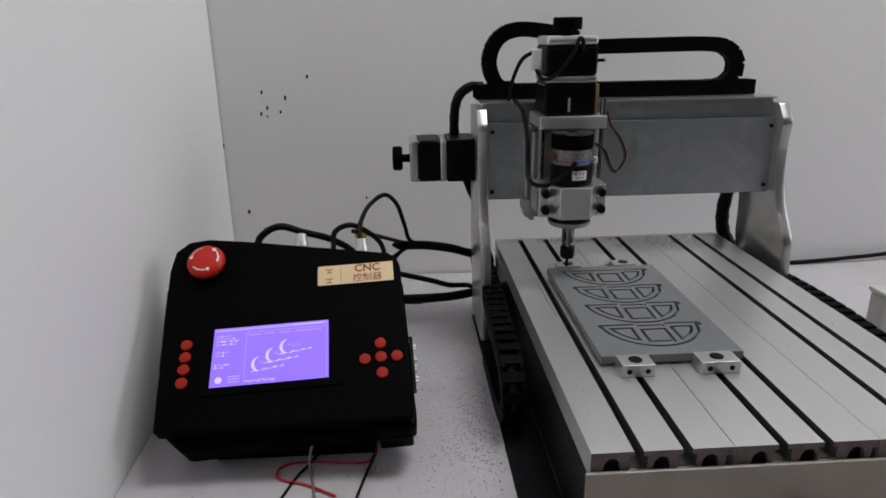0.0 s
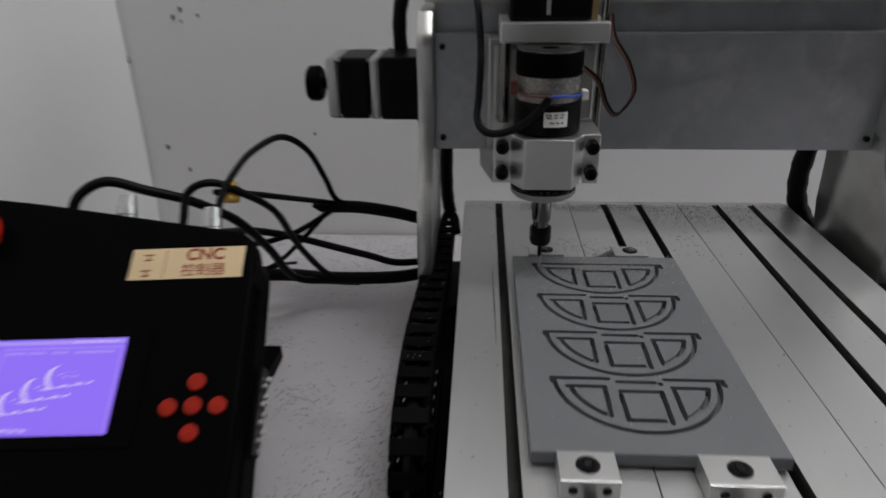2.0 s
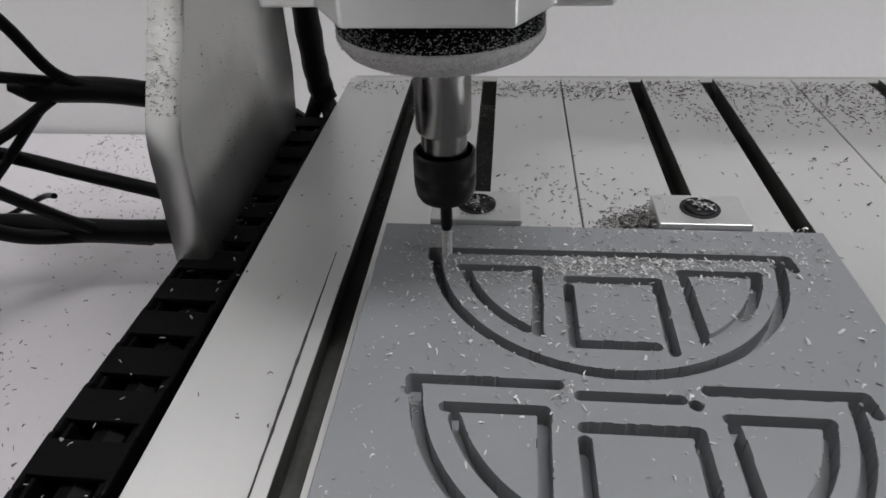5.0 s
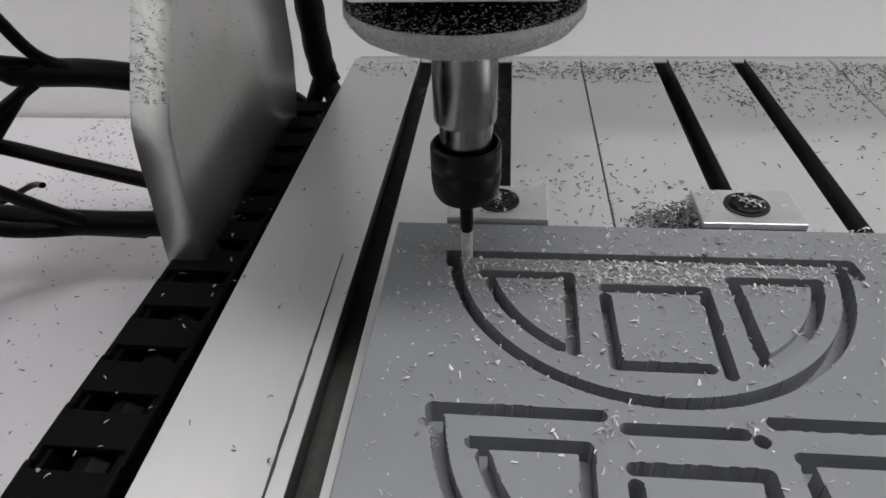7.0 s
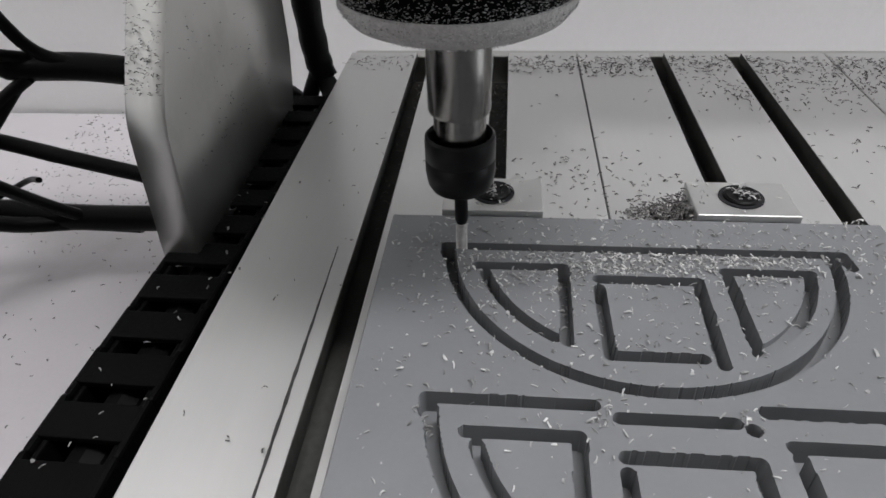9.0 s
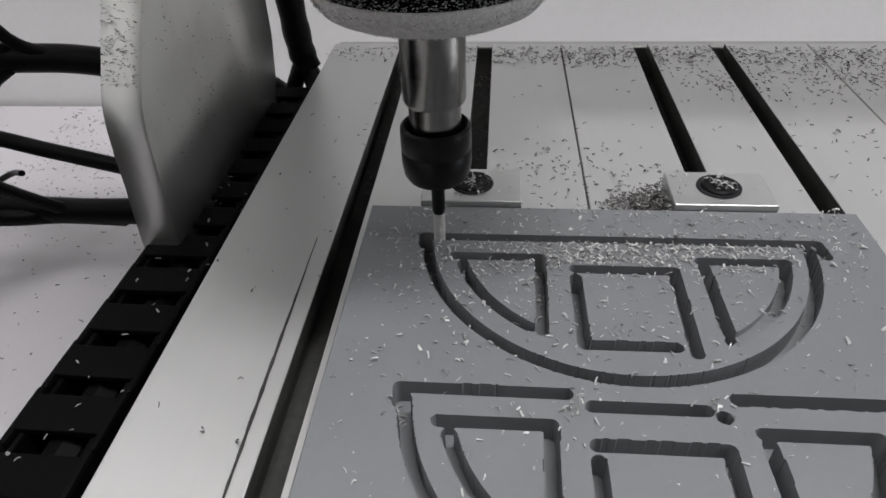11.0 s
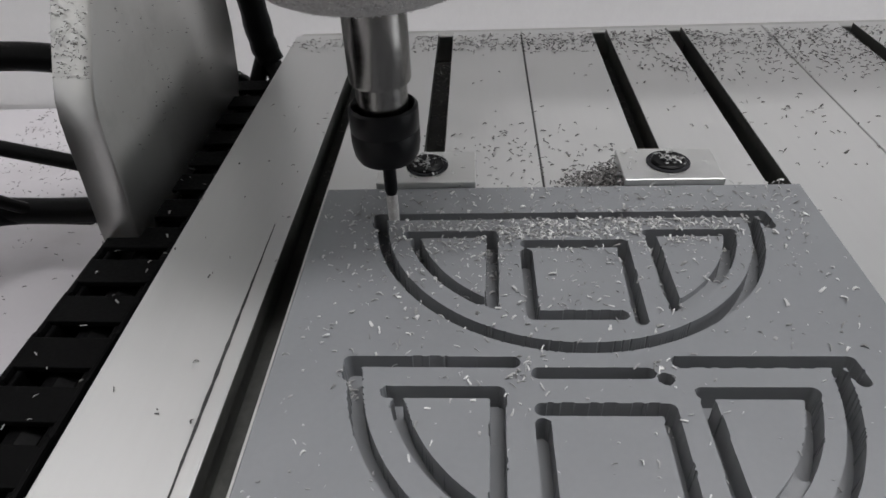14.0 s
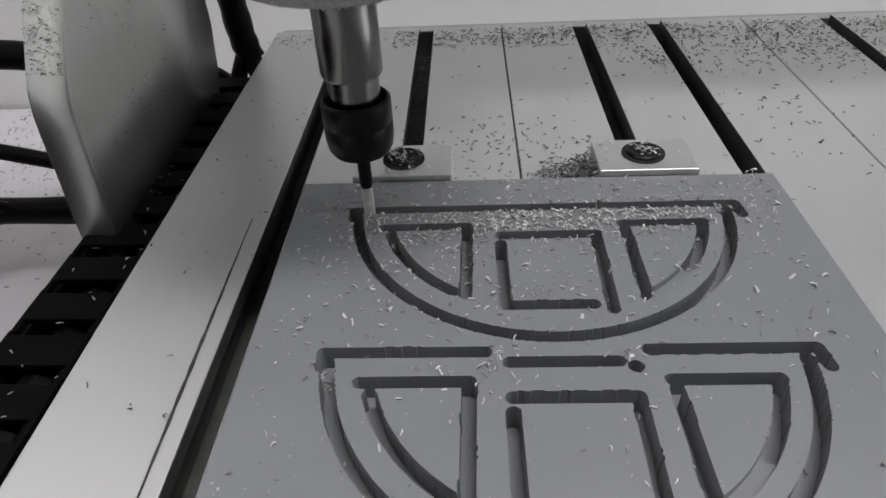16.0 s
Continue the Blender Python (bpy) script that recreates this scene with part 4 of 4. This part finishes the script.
    uniform(60, 0.162, 0.298, 0.10, 0.40),
    uniform(14, 0.001, 0.038, 0.02, 0.18)))
Q[:, 1] += np.clip((0.452 - Q[:, 1]) / 0.06, 0, 1) * 0.0125 - 0.0045
Q = Q[~((Q[:, 0] > PX0) & (Q[:, 0] < PX1) & (Q[:, 1] > PY0) & (Q[:, 1] < PY1))]
Q = Q[~((Q[:, 0] > 0.0553) & (Q[:, 0] < 0.0814) & (Q[:, 1] > 0.3278) & (Q[:, 1] < 0.3442))]
Q = Q[~((Q[:, 0] > 0.1188) & (Q[:, 0] < 0.1442) & (Q[:, 1] > 0.3278) & (Q[:, 1] < 0.3442))]
slot = off_slot(Q)
pile = [(x, y, z + (0.006 * rs.uniform(0, 1) * math.exp(-((x - 0.117) / 0.003) ** 2 - ((y - 0.3320) / 0.004) ** 2) if z > 0.09 else 0)) for x, y, z in slot]
for _ in range(900):
    dx = min(abs(rs.normal(0, 0.0055)), 0.018)
    pile.append((0.1187 - dx, rs.triangular(0.3285, 0.337, 0.348), BED + 0.0001 + 0.0100 * math.exp(-dx / 0.0042) * rs.uniform(0, 1) ** 0.7))
chips("bed_chips", pile, M_CHIP_DIM, "grey plastic shavings in a dimmed tone strewn over the rear of the bed", 0.0014)
R = uniform(420, 0.004, 0.298, 0.450, 0.4615)
chips("rear_chips", off_slot(R), M_CHIP, "pale shavings heaped along the rear edge of the bed", 0.0015)
# shavings fill the slots towards the rear, the bolt wells, and dust the clamps
S = [(c + rs.uniform(-0.0052, 0.0052), rs.triangular(0.33, 0.462, 0.462), 0.0871 + rs.uniform(0, 0.001)) for i in range(3) for m in SLOTS[i] for c in (0.1003 * i + m,) for _ in range(150)]
chips("slot_chips", S, M_CHIP_DIM, "dark shavings lying in the bed slots", 0.0015)
W = []
for cx, cy in ((0.0683, 0.3362), (0.1315, 0.3362)):
    W += [(cx + rs.normal(0, 0.0019), cy + rs.normal(0, 0.0019), BED + 0.0116 + rs.uniform(0, 0.0004)) for _ in range(34)]
    W += [(cx + rs.uniform(-0.011, 0.011), cy + rs.uniform(-0.007, 0.007), BED + 0.01055) for _ in range(16)]
chips("clamp_chips", W, M_CHIP, "pale shavings lodged in the clamp bolts", 0.0015)

D = np.concatenate((
    uniform(420, -0.20, -0.034, 0.10, 0.60),
    scatter(420, -0.075, 0.505, 0.045, 0.035, -0.25, 0.0, 0.40, 0.60),
    scatter(330, -0.186, 0.366, 0.026, 0.012, -0.27, -0.10, 0.348, 0.42),
    scatter(150, -0.040, 0.185, 0.010, 0.035, -0.08, -0.031, 0.05, 0.30),
    scatter(150, -0.120, 0.285, 0.018, 0.012, -0.143, -0.06, 0.24, 0.33),
    scatter(60, -0.145, 0.120, 0.006, 0.006, -0.16, -0.12, 0.09, 0.14),
    uniform(60, -0.33, -0.04, 0.04, 0.12),
    uniform(120, -0.36, -0.03, 0.40, 0.60),
    uniform(900, -0.22, -0.005, 0.48, 0.605),
    # two dense scatters: real shavings, thickened to darken the shaded desk here
    scatter(700, -0.045, 0.20, 0.016, 0.09, -0.10, -0.025, 0.0, 0.40),
    scatter(500, -0.075, 0.16, 0.030, 0.07, -0.145, -0.025, 0.0, 0.40),
    uniform(90, 0.31, 0.60, 0.45, 0.61)))
D = D[~((D[:, 0] > -0.292) & (D[:, 0] < -0.144) & (D[:, 1] > 0.14) & (D[:, 1] < 0.347))]
chips("desk_chips", [(x, y, DESK + 0.00005) for x, y in D], M_CHIP_DIM, "plastic shavings in a dimmed tone scattered on the white desk", 0.0017)

G1 = scatter(420, 0.108, GY - 0.0002, 0.019, 0.0007, 0.062, 0.148, 0.30, 0.325)
chips("groove_chips", [(x, y, PTOP - d + rs.uniform(0.0002, 0.0040) * (d > 0.001)) for (x, y), d in zip(G1, groove_depth(G1[:, 0], G1[:, 1]))], M_CHIP_DIM, "dark shavings packed into the milled groove", 0.0014)

# shavings stuck to the front edge of the gantry side plate, chain and ring
E1 = []
for _ in range(190):
    t = abs(rs.normal(0, 0.45))
    if t < 1:
        E1.append((rs.uniform(-0.0292, -0.0193), 0.3440 + 0.0225 * t - 0.0003, 0.1335 + 0.0330 * t + 0.0002))
C1 = [(rs.uniform(-0.0275, -0.0095), rs.uniform(0.22, 0.38), 0.0869) for _ in range(36)]
chips("chain_chips", C1, M_CHIP, "pale shavings caught on the cable chain", 0.0014)
for _ in range(130):
    E1.append((-0.0185 + rs.uniform(0, 0.0004), rs.uniform(0.350, 0.430), 0.105 + 0.075 * rs.uniform(0, 1) ** 1.5))
chips("clinging_chips", E1, M_CHIP_DIM, "dark shavings clinging to the gantry side plate", 0.0010)
F = []
for _ in range(4200):
    a, z = rs.uniform(0, 6.283), 0.1672 + abs(rs.normal(0, 0.0038))
    if z < 0.1750:
        F.append((AX + 0.0224 * math.cos(a), AY + 0.0224 * math.sin(a), z))
for _ in range(2600):
    a, t = rs.uniform(0, 6.283), rs.uniform(0, 1)
    F.append((AX + (0.0226 - 0.0064 * t * t) * math.cos(a), AY + (0.0226 - 0.0064 * t * t) * math.sin(a), 0.1679 - 0.0054 * t))
chips("ring_chips", F, M_CHIP, "pale dust specks sticking to the bearing ring", 0.0005)

# ---- the hand controller ----
CO = Vector((-0.1835, 0.1508, 0.0847))
CX = Vector((0.9988, 0.0208, 0.0449)).normalized()
CN = Vector((-0.0237, -0.5952, 0.8032)).normalized()
CV = CN.cross(CX).normalized()
CX = CV.cross(CN).normalized()
FACE = Matrix.Translation(CO) @ Matrix((CX, CV, CN)).transposed().to_4x4() @ Matrix.Scale(1.031, 4)


def on_face(u, v, n=0.0):
    return FACE @ Matrix.Translation((u, v, n))


ctl = thing("machine_controller", (-0.22, 0.24, DESK), "black plastic controller with lit screen, red keys and stop button", "controller")
outline = [(-0.1390, -0.0370), (-0.1440, 0.075), (-0.1452, 0.118), (-0.1422, 0.139), (-0.1305, 0.1495), (-0.1120, 0.1510), (-0.0750, 0.1450), (0.0560, 0.1190), (0.0638, 0.1125), (0.0663, 0.103), (0.0695, -0.0330), (0.0680, -0.0450)]
shell = part("shell", prism(outline, -0.016, 0.0, FACE, bevel=0.0022), M_BLACK, ctl, "ribbed black plastic shell")
back = [(-0.1180, -0.0500), (-0.1360, -0.034), (-0.1410, 0.075), (-0.1422, 0.116), (-0.1392, 0.136), (-0.1285, 0.1455), (-0.1120, 0.1470), (-0.0750, 0.1412), (0.0545, 0.1155), (0.0620, 0.1090), (0.0643, 0.101), (0.0705, -0.0330), (0.0690, -0.0470)]
part("rear_shell", prism(back, -0.040, -0.0163, FACE, bevel=0.0025), M_BLACK, shell)
part("foot", B(0.0385, 0.0665, -0.0565, -0.0450, -0.034, -0.010, bevel=0.002, m=FACE), M_BLACK, shell)
for k in range(24):
    v = 0.020 + k * 0.0033
    e = -0.1390 - 0.0447 * (v + 0.037)
    part("grip_rib", B(e - 0.0007, e + 0.002, v, v + 0.0009, -0.0145, -0.002, m=FACE), M_BLACK, shell)
    w = 0.082 - k * 0.0038
    part("grip_rib", B(0.0650 + (0.104 - w) * 0.0235, 0.0671 + (0.104 - w) * 0.0235, w, w + 0.0012, -0.0145, -0.002, m=FACE), M_BLACK, shell)
stand = part("stand", prism([(0.148, DESK), (0.340, DESK), (0.340, DESK + 0.012), (0.264, DESK + 0.014), (0.234, 0.1050), (0.150, 0.0420)], -0.286, -0.147, SIDE, bevel=0.0012), M_BLACK, ctl, "black wedge stand")
# side port with a bright clip
port = part("side_port", B(0.0690, 0.0722, -0.010, 0.040, -0.034, -0.022, bevel=0.0006, m=FACE), M_DARKSTEEL, ctl, "dark metal connector port")
for k in range(9):
    v = -0.008 + 0.0052 * k
    part("clip", B(0.0719, 0.0738 + 0.0006 * (k % 3), v, v + 0.0026, -0.0335 + 0.0021 * ((k * 2) % 4), -0.0300 + 0.0021 * ((k * 2) % 4), bevel=0.0004, m=FACE), M_BRIGHT, port, "bright metal clip")

bez = part("bezel", B(-0.104, 0.014, -0.0105, 0.0575, 0.0001, 0.0012, bevel=0.0005, m=FACE), M_BLACK, ctl)
scr = part("screen", B(-0.0975, 0.0005, -0.0035, 0.0510, 0.0013, 0.0016, m=FACE), M_SCREEN, ctl, "lit violet-blue liquid crystal screen")


def screen_bar(u0, u1, v0, v1, mat=None):
    return part("screen_mark", B(u0, u1, v0, v1, 0.00165, 0.00172, m=FACE), mat or M_SCREEN_INK, scr)


screen_bar(-0.0965, -0.0005, 0.0478, 0.0500, M_SCREEN_LINE)
screen_bar(-0.0700, -0.0695, -0.0020, 0.0455, M_SCREEN_LINE)
screen_bar(-0.0690, -0.0010, 0.0452, 0.0457, M_SCREEN_LINE)
screen_bar(-0.0015, -0.0010, -0.0020, 0.0455, M_SCREEN_LINE)
rng = random.Random(7)
for v, w in ((0.0425, 0.011), (0.0400, 0.016), (0.0375, 0.020), (0.0345, 0.018), (0.0270, 0.012), (0.0240, 0.007), (0.0155, 0.013), (0.0130, 0.008)):
    u = -0.0950
    while u < -0.0950 + w:
        screen_bar(u, u + 0.0014, v, v + 0.0015, M_SCREEN_LINE if rng.random() < 0.6 else M_SCREEN_INK)
        u += 0.0020
u = -0.068
while u < -0.006:
    if rng.random() < 0.8:
        screen_bar(u, u + 0.0013, 0.0420, 0.0436, M_SCREEN_LINE)
    u += 0.0019
u = -0.030
while u < -0.004:
    screen_bar(u, u + 0.0013, 0.0482, 0.0496)
    u += 0.0020
for v in (0.0045, 0.0020, -0.0005):
    screen_bar(-0.083, -0.073, v, v + 0.0012, M_SCREEN_LINE)


def crescent(u, v, r):
    """A moon-shaped tool-path drawing with a broken line below it."""
    bm = bmesh.new()
    outer, inner = [], []
    for k in range(15):
        a = math.radians(95 + 175 * k / 14)
        w = r * 0.34 * math.sin(math.pi * k / 14)
        outer.append(bm.verts.new(FACE @ Vector((u + r * math.cos(a), v + r * math.sin(a), 0.00172))))
        inner.append(bm.verts.new(FACE @ Vector((u + (r - w - 0.0004) * math.cos(a), v + (r - w - 0.0004) * math.sin(a), 0.00172))))
    for k in range(14):
        bm.faces.new((outer[k], outer[k + 1], inner[k + 1], inner[k]))
    part("screen_moon", bm, M_SCREEN_INK, scr)
    for k in range(16):
        a = u - r * 0.9 + k * 0.0017
        screen_bar(a, a + 0.0013, v - r * 1.05 + 0.0004 * math.sin(k * 2.1) + k * 0.00022, v - r * 1.05 + 0.0011 + 0.0006 * math.sin(k * 1.3) + k * 0.00022)
    for k in range(7):
        a = u + r * 0.1 + k * 0.0016
        screen_bar(a, a + 0.0009, v + r * (0.15 + 0.25 * math.sin(k * 2.7)), v + r * (0.15 + 0.25 * math.sin(k * 2.7)) + 0.0009, M_SCREEN_LINE if k % 2 else M_SCREEN_INK)


crescent(-0.0575, 0.0145, 0.0068)
crescent(-0.0460, 0.0215, 0.0068)
crescent(-0.0345, 0.0285, 0.0068)
for k in range(16):
    screen_bar(-0.0685 + k * 0.0016, -0.0675 + k * 0.0016, -0.0012 + 0.0005 * math.sin(k * 1.7), 0.0002 + 0.0007 * math.sin(k * 2.9))
part("screen_moon", T([(0.0030, 0.0), (0.0030, 0.00008)], (0, 0, 0), seg=24), M_SCREEN_INK, scr).matrix_local = Matrix.Translation(-ORIGIN[scr.name]) @ on_face(-0.0905, 0.0025, 0.0017) @ Matrix.Translation(ORIGIN[scr.name])
screen_bar(-0.0913, -0.0908, 0.0010, 0.0040, M_SCREEN)
screen_bar(-0.0902, -0.0897, 0.0010, 0.0040, M_SCREEN)


def face_turn(name, rings, u, v, mat, label="", seg=28, parent=None):
    return part(name, lathe(bmesh.new(), rings, on_face(u, v), seg), mat, parent or ctl, label, True)


KEY = [(0.0049, 0.0001), (0.0049, 0.0014), (0.0043, 0.0020), (0.0, 0.0023)]
for u, v in ((0.0445, 0.0110), (0.0445, 0.0240), (0.0450, -0.0035), (0.0310, 0.0102), (0.0580, 0.0108), (-0.1205, 0.0385), (-0.1205, 0.0268), (-0.1205, 0.0156), (-0.1208, 0.0035)):
    face_turn("key", KEY, u, v, M_KEY, "round orange-red rubber key", 22)
stop = face_turn("stop_button", [(0.0120, 0.0001), (0.0120, 0.0050), (0.0160, 0.0056), (0.0171, 0.0074), (0.0169, 0.0100), (0.0155, 0.0125), (0.0120, 0.0140), (0.0, 0.0144)], -0.1098, 0.1185, M_RED, "red mushroom emergency stop button", 40)
for s in range(3):
    bm = bmesh.new()
    rows = []
    for k in range(9):
        a = math.radians(100 + 120 * s + 80 * k / 8)
        w = 0.0006 if k < 7 else 0.0020 * (8 - k)
        rows.append([bm.verts.new(on_face(-0.1098, 0.1185) @ Vector((r * math.cos(a), r * math.sin(a), 0.0146 - (0.0006 if r > 0.0127 else 0.0)))) for r in (0.0122 - w, 0.0122 + w)])
    for a, b in zip(rows, rows[1:]):
        bm.faces.new((a[0], a[1], b[1], b[0]))
    part("arrow_mark", bm, M_WHITE, stop, "white turning arrow")

tag = part("name_label", B(-0.0092, 0.0598, 0.0875, 0.1082, 0.0001, 0.0005, m=FACE), M_LABEL, ctl, "cream label with brown-red print")
words("CNC", 0.0108, on_face(0.0360, 0.1030, 0.0006), M_INK, tag, bold=0.00022)
words("控制器", 0.0090, on_face(0.0360, 0.0925, 0.0006), M_INK, tag)
for v in (0.1030, 0.0925):
    part("print_bar", B(-0.0020, 0.0045, v + 0.0005, v + 0.0013, 0.0006, 0.0007, m=FACE), M_INK, tag)
    part("print_bar", B(-0.0010, 0.0035, v - 0.0030, v - 0.0021, 0.0006, 0.0007, m=FACE), M_INK, tag)
    part("print_bar", B(0.0009, 0.0017, v - 0.0020, v + 0.0004, 0.0006, 0.0007, m=FACE), M_INK, tag)
part("print_bar", B(0.0117, 0.0121, 0.0885, 0.1072, 0.0006, 0.0007, m=FACE), M_INK, tag)
for u, v in ((-0.0270, 0.1285), (0.0310, 0.1165)):
    part("cable_socket", lathe(bmesh.new(), [(0.0066, 0.0), (0.0066, 0.006), (0.0058, 0.0065), (0.0058, 0.013), (0.0064, 0.0135), (0.0064, 0.019), (0.0052, 0.0195), (0.0052, 0.026), (0.0035, 0.0265)], FACE @ pose(u, v, -0.016, -70, 0, 0), 22), M_BRIGHT, ctl, "silver screw connector", True)

# ---- cables ----


def cable(name, pts, r, mat, label, category="cable"):
    return solo(name, tube(pts, r, 10, 8, taper="bundle" in category), mat, label, category, at=pts[0], smooth=True)


cable("looped_cable", [(-0.156, 0.272, 0.158), (-0.161, 0.298, 0.166), (-0.160, 0.318, 0.173), (-0.152, 0.341, 0.184), (-0.136, 0.367, 0.189), (-0.123, 0.391, 0.172), (-0.115, 0.410, 0.142), (-0.108, 0.421, 0.117), (-0.085, 0.425, 0.110)], 0.0025, M_CABLE, "black rubber cable looping up from the controller")
cable("straight_cable", [(-0.168, 0.305, 0.166), (-0.154, 0.340, 0.152), (-0.136, 0.380, 0.134), (-0.117, 0.419, 0.116), (-0.090, 0.425, 0.110)], 0.0024, M_CABLE, "black rubber cable behind the controller")
cable("taped_cable", [(-0.130, 0.418, 0.1135), (-0.117, 0.423, 0.1105), (-0.090, 0.426, 0.1090), (-0.060, 0.430, 0.103), (-0.040, 0.440, 0.094), (-0.025, 0.462, 0.080), (-0.020, 0.472, 0.050)], 0.0056, M_CABLE, "taped bundle of black cables running to the gantry", "cable bundle")
cable("middle_cable", [(-0.172, 0.300, 0.140), (-0.185, 0.350, 0.116), (-0.178, 0.395, 0.098), (-0.152, 0.418, 0.083), (-0.112, 0.421, 0.071), (-0.083, 0.422, 0.063), (-0.060, 0.425, 0.055), (-0.036, 0.448, 0.045), (-0.020, 0.475, 0.030)], 0.0034, M_CABLE, "black cable sagging to the gantry foot")
cable("thick_taped_cable", [(-0.180, 0.305, 0.105), (-0.190, 0.350, 0.078), (-0.185, 0.395, 0.055), (-0.160, 0.420, 0.043), (-0.130, 0.424, 0.039), (-0.100, 0.425, 0.038), (-0.062, 0.430, 0.037), (-0.036, 0.446, 0.034), (-0.020, 0.475, 0.025)], 0.0060, M_CABLE, "thick taped black cable bundle low over the desk", "cable bundle")
cable("crossing_cable", [(-0.115, 0.421, 0.107), (-0.138, 0.416, 0.093), (-0.160, 0.412, 0.084), (-0.192, 0.405, 0.080), (-0.238, 0.385, 0.092), (-0.246, 0.345, 0.100)], 0.0026, M_CABLE, "black cable crossing back to the controller")
cable("crossing_cable", [(-0.120, 0.420, 0.104), (-0.144, 0.415, 0.079), (-0.164, 0.412, 0.061), (-0.182, 0.410, 0.053), (-0.238, 0.398, 0.050), (-0.256, 0.350, 0.052)], 0.0022, M_CABLE, "thin black cable hanging in a bend")
SHIFT[0] = Vector((0.006, 0.020, 0))
cable("thin_desk_cable", [(-0.170, 0.440, 0.036), (-0.190, 0.455, 0.026), (-0.215, 0.452, 0.014), (-0.238, 0.425, 0.009), (-0.261, 0.401, 0.0066), (-0.300, 0.360, 0.0066), (-0.310, 0.330, 0.0066)], 0.0016, M_CABLE, "thin black cable lying on the desk")
SHIFT[0] = Vector((0.006, 0.024, -0.011))
cable("upper_cable", [(-0.272, 0.250, 0.140), (-0.271, 0.262, 0.163), (-0.266, 0.270, 0.178), (-0.248, 0.276, 0.186), (-0.226, 0.284, 0.177), (-0.198, 0.296, 0.164), (-0.176, 0.318, 0.140), (-0.164, 0.345, 0.105), (-0.155, 0.380, 0.060), (-0.128, 0.401, 0.046), (-0.100, 0.402, 0.0445)], 0.0036, M_CABLE, "thick black cable arching over the controller's edge")
cable("short_loop_cable", [(-0.195, 0.250, 0.135), (-0.194, 0.268, 0.162), (-0.192, 0.278, 0.178), (-0.176, 0.284, 0.183), (-0.158, 0.296, 0.170), (-0.146, 0.322, 0.146), (-0.142, 0.360, 0.100), (-0.128, 0.395, 0.056), (-0.105, 0.402, 0.0455), (-0.085, 0.404, 0.0445)], 0.0028, M_CABLE, "black cable bent over behind the controller")
for i, (p, q) in enumerate((((-0.1675, 0.2890, 0.1765), (-0.1660, 0.2940, 0.1805)), ((-0.1700, 0.2875, 0.1705), (-0.1640, 0.2950, 0.1680)))):
    cable("cable_tie", [p, ((p[0] + q[0]) / 2, (p[1] + q[1]) / 2, (p[2] + q[2]) / 2), q], 0.0040, M_YELLOW, "yellow tie wrapped round the cables", "cable tie")
SHIFT[0] = Vector((0, -0.010, 0))
cable("wall_cable", [(0.345, 0.590, 0.0085), (0.50, 0.597, 0.0085), (0.60, 0.602, 0.012), (0.70, 0.606, 0.016), (0.90, 0.600, 0.010), (1.30, 0.590, 0.0085)], 0.0032, M_CABLE, "black cable lying on the desk along the wall")

# loose wires in front of the controller
SHIFT[0] = Vector((0.003, 0.030, 0))
cable("grey_wire", [(-0.192, 0.120, 0.046), (-0.193, 0.108, 0.048), (-0.200, 0.102, 0.034), (-0.205, 0.098, 0.016), (-0.203, 0.090, 0.0072), (-0.198, 0.066, 0.0065), (-0.190, 0.020, 0.0065)], 0.0013, M_GREYWIRE, "thin grey wire dropping to the desk", "wire")
cable("black_wire", [(-0.190, 0.142, 0.0066), (-0.198, 0.124, 0.0066), (-0.206, 0.105, 0.0066), (-0.217, 0.082, 0.0066), (-0.232, 0.030, 0.0066)], 0.0012, M_CABLE, "thin black wire lying on the desk", "wire")
cable("black_wire", [(-0.151, 0.145, 0.020), (-0.149, 0.126, 0.0068), (-0.151, 0.110, 0.0066), (-0.158, 0.080, 0.0066), (-0.170, 0.020, 0.0066)], 0.0012, M_CABLE, "thin black wire lying on the desk", "wire")
cable("red_wire", [(-0.150, 0.150, 0.024), (-0.1485, 0.128, 0.0085), (-0.150, 0.112, 0.0066), (-0.158, 0.103, 0.0066), (-0.180, 0.104, 0.0066), (-0.206, 0.107, 0.0066), (-0.223, 0.106, 0.0066), (-0.232, 0.098, 0.0066), (-0.229, 0.086, 0.0066), (-0.205, 0.076, 0.0066), (-0.180, 0.060, 0.0066)], 0.0011, M_REDWIRE, "thin red wire looping on the desk", "wire")

# ---- beside the machine ----
SHIFT[0] = Vector((0, 0, 0))
pb = thing("grey_box", (0.468, 0.308, DESK), "light grey plastic box standing beside the machine", "box")
part("body", B(0.420, 0.516, 0.296, 0.321, DESK, 0.070, bevel=0.004), M_GREYBOX, pb)
part("lid", B(0.4185, 0.5175, 0.2945, 0.3225, 0.0703, 0.0765, bevel=0.002), M_GREYBOX, pb)
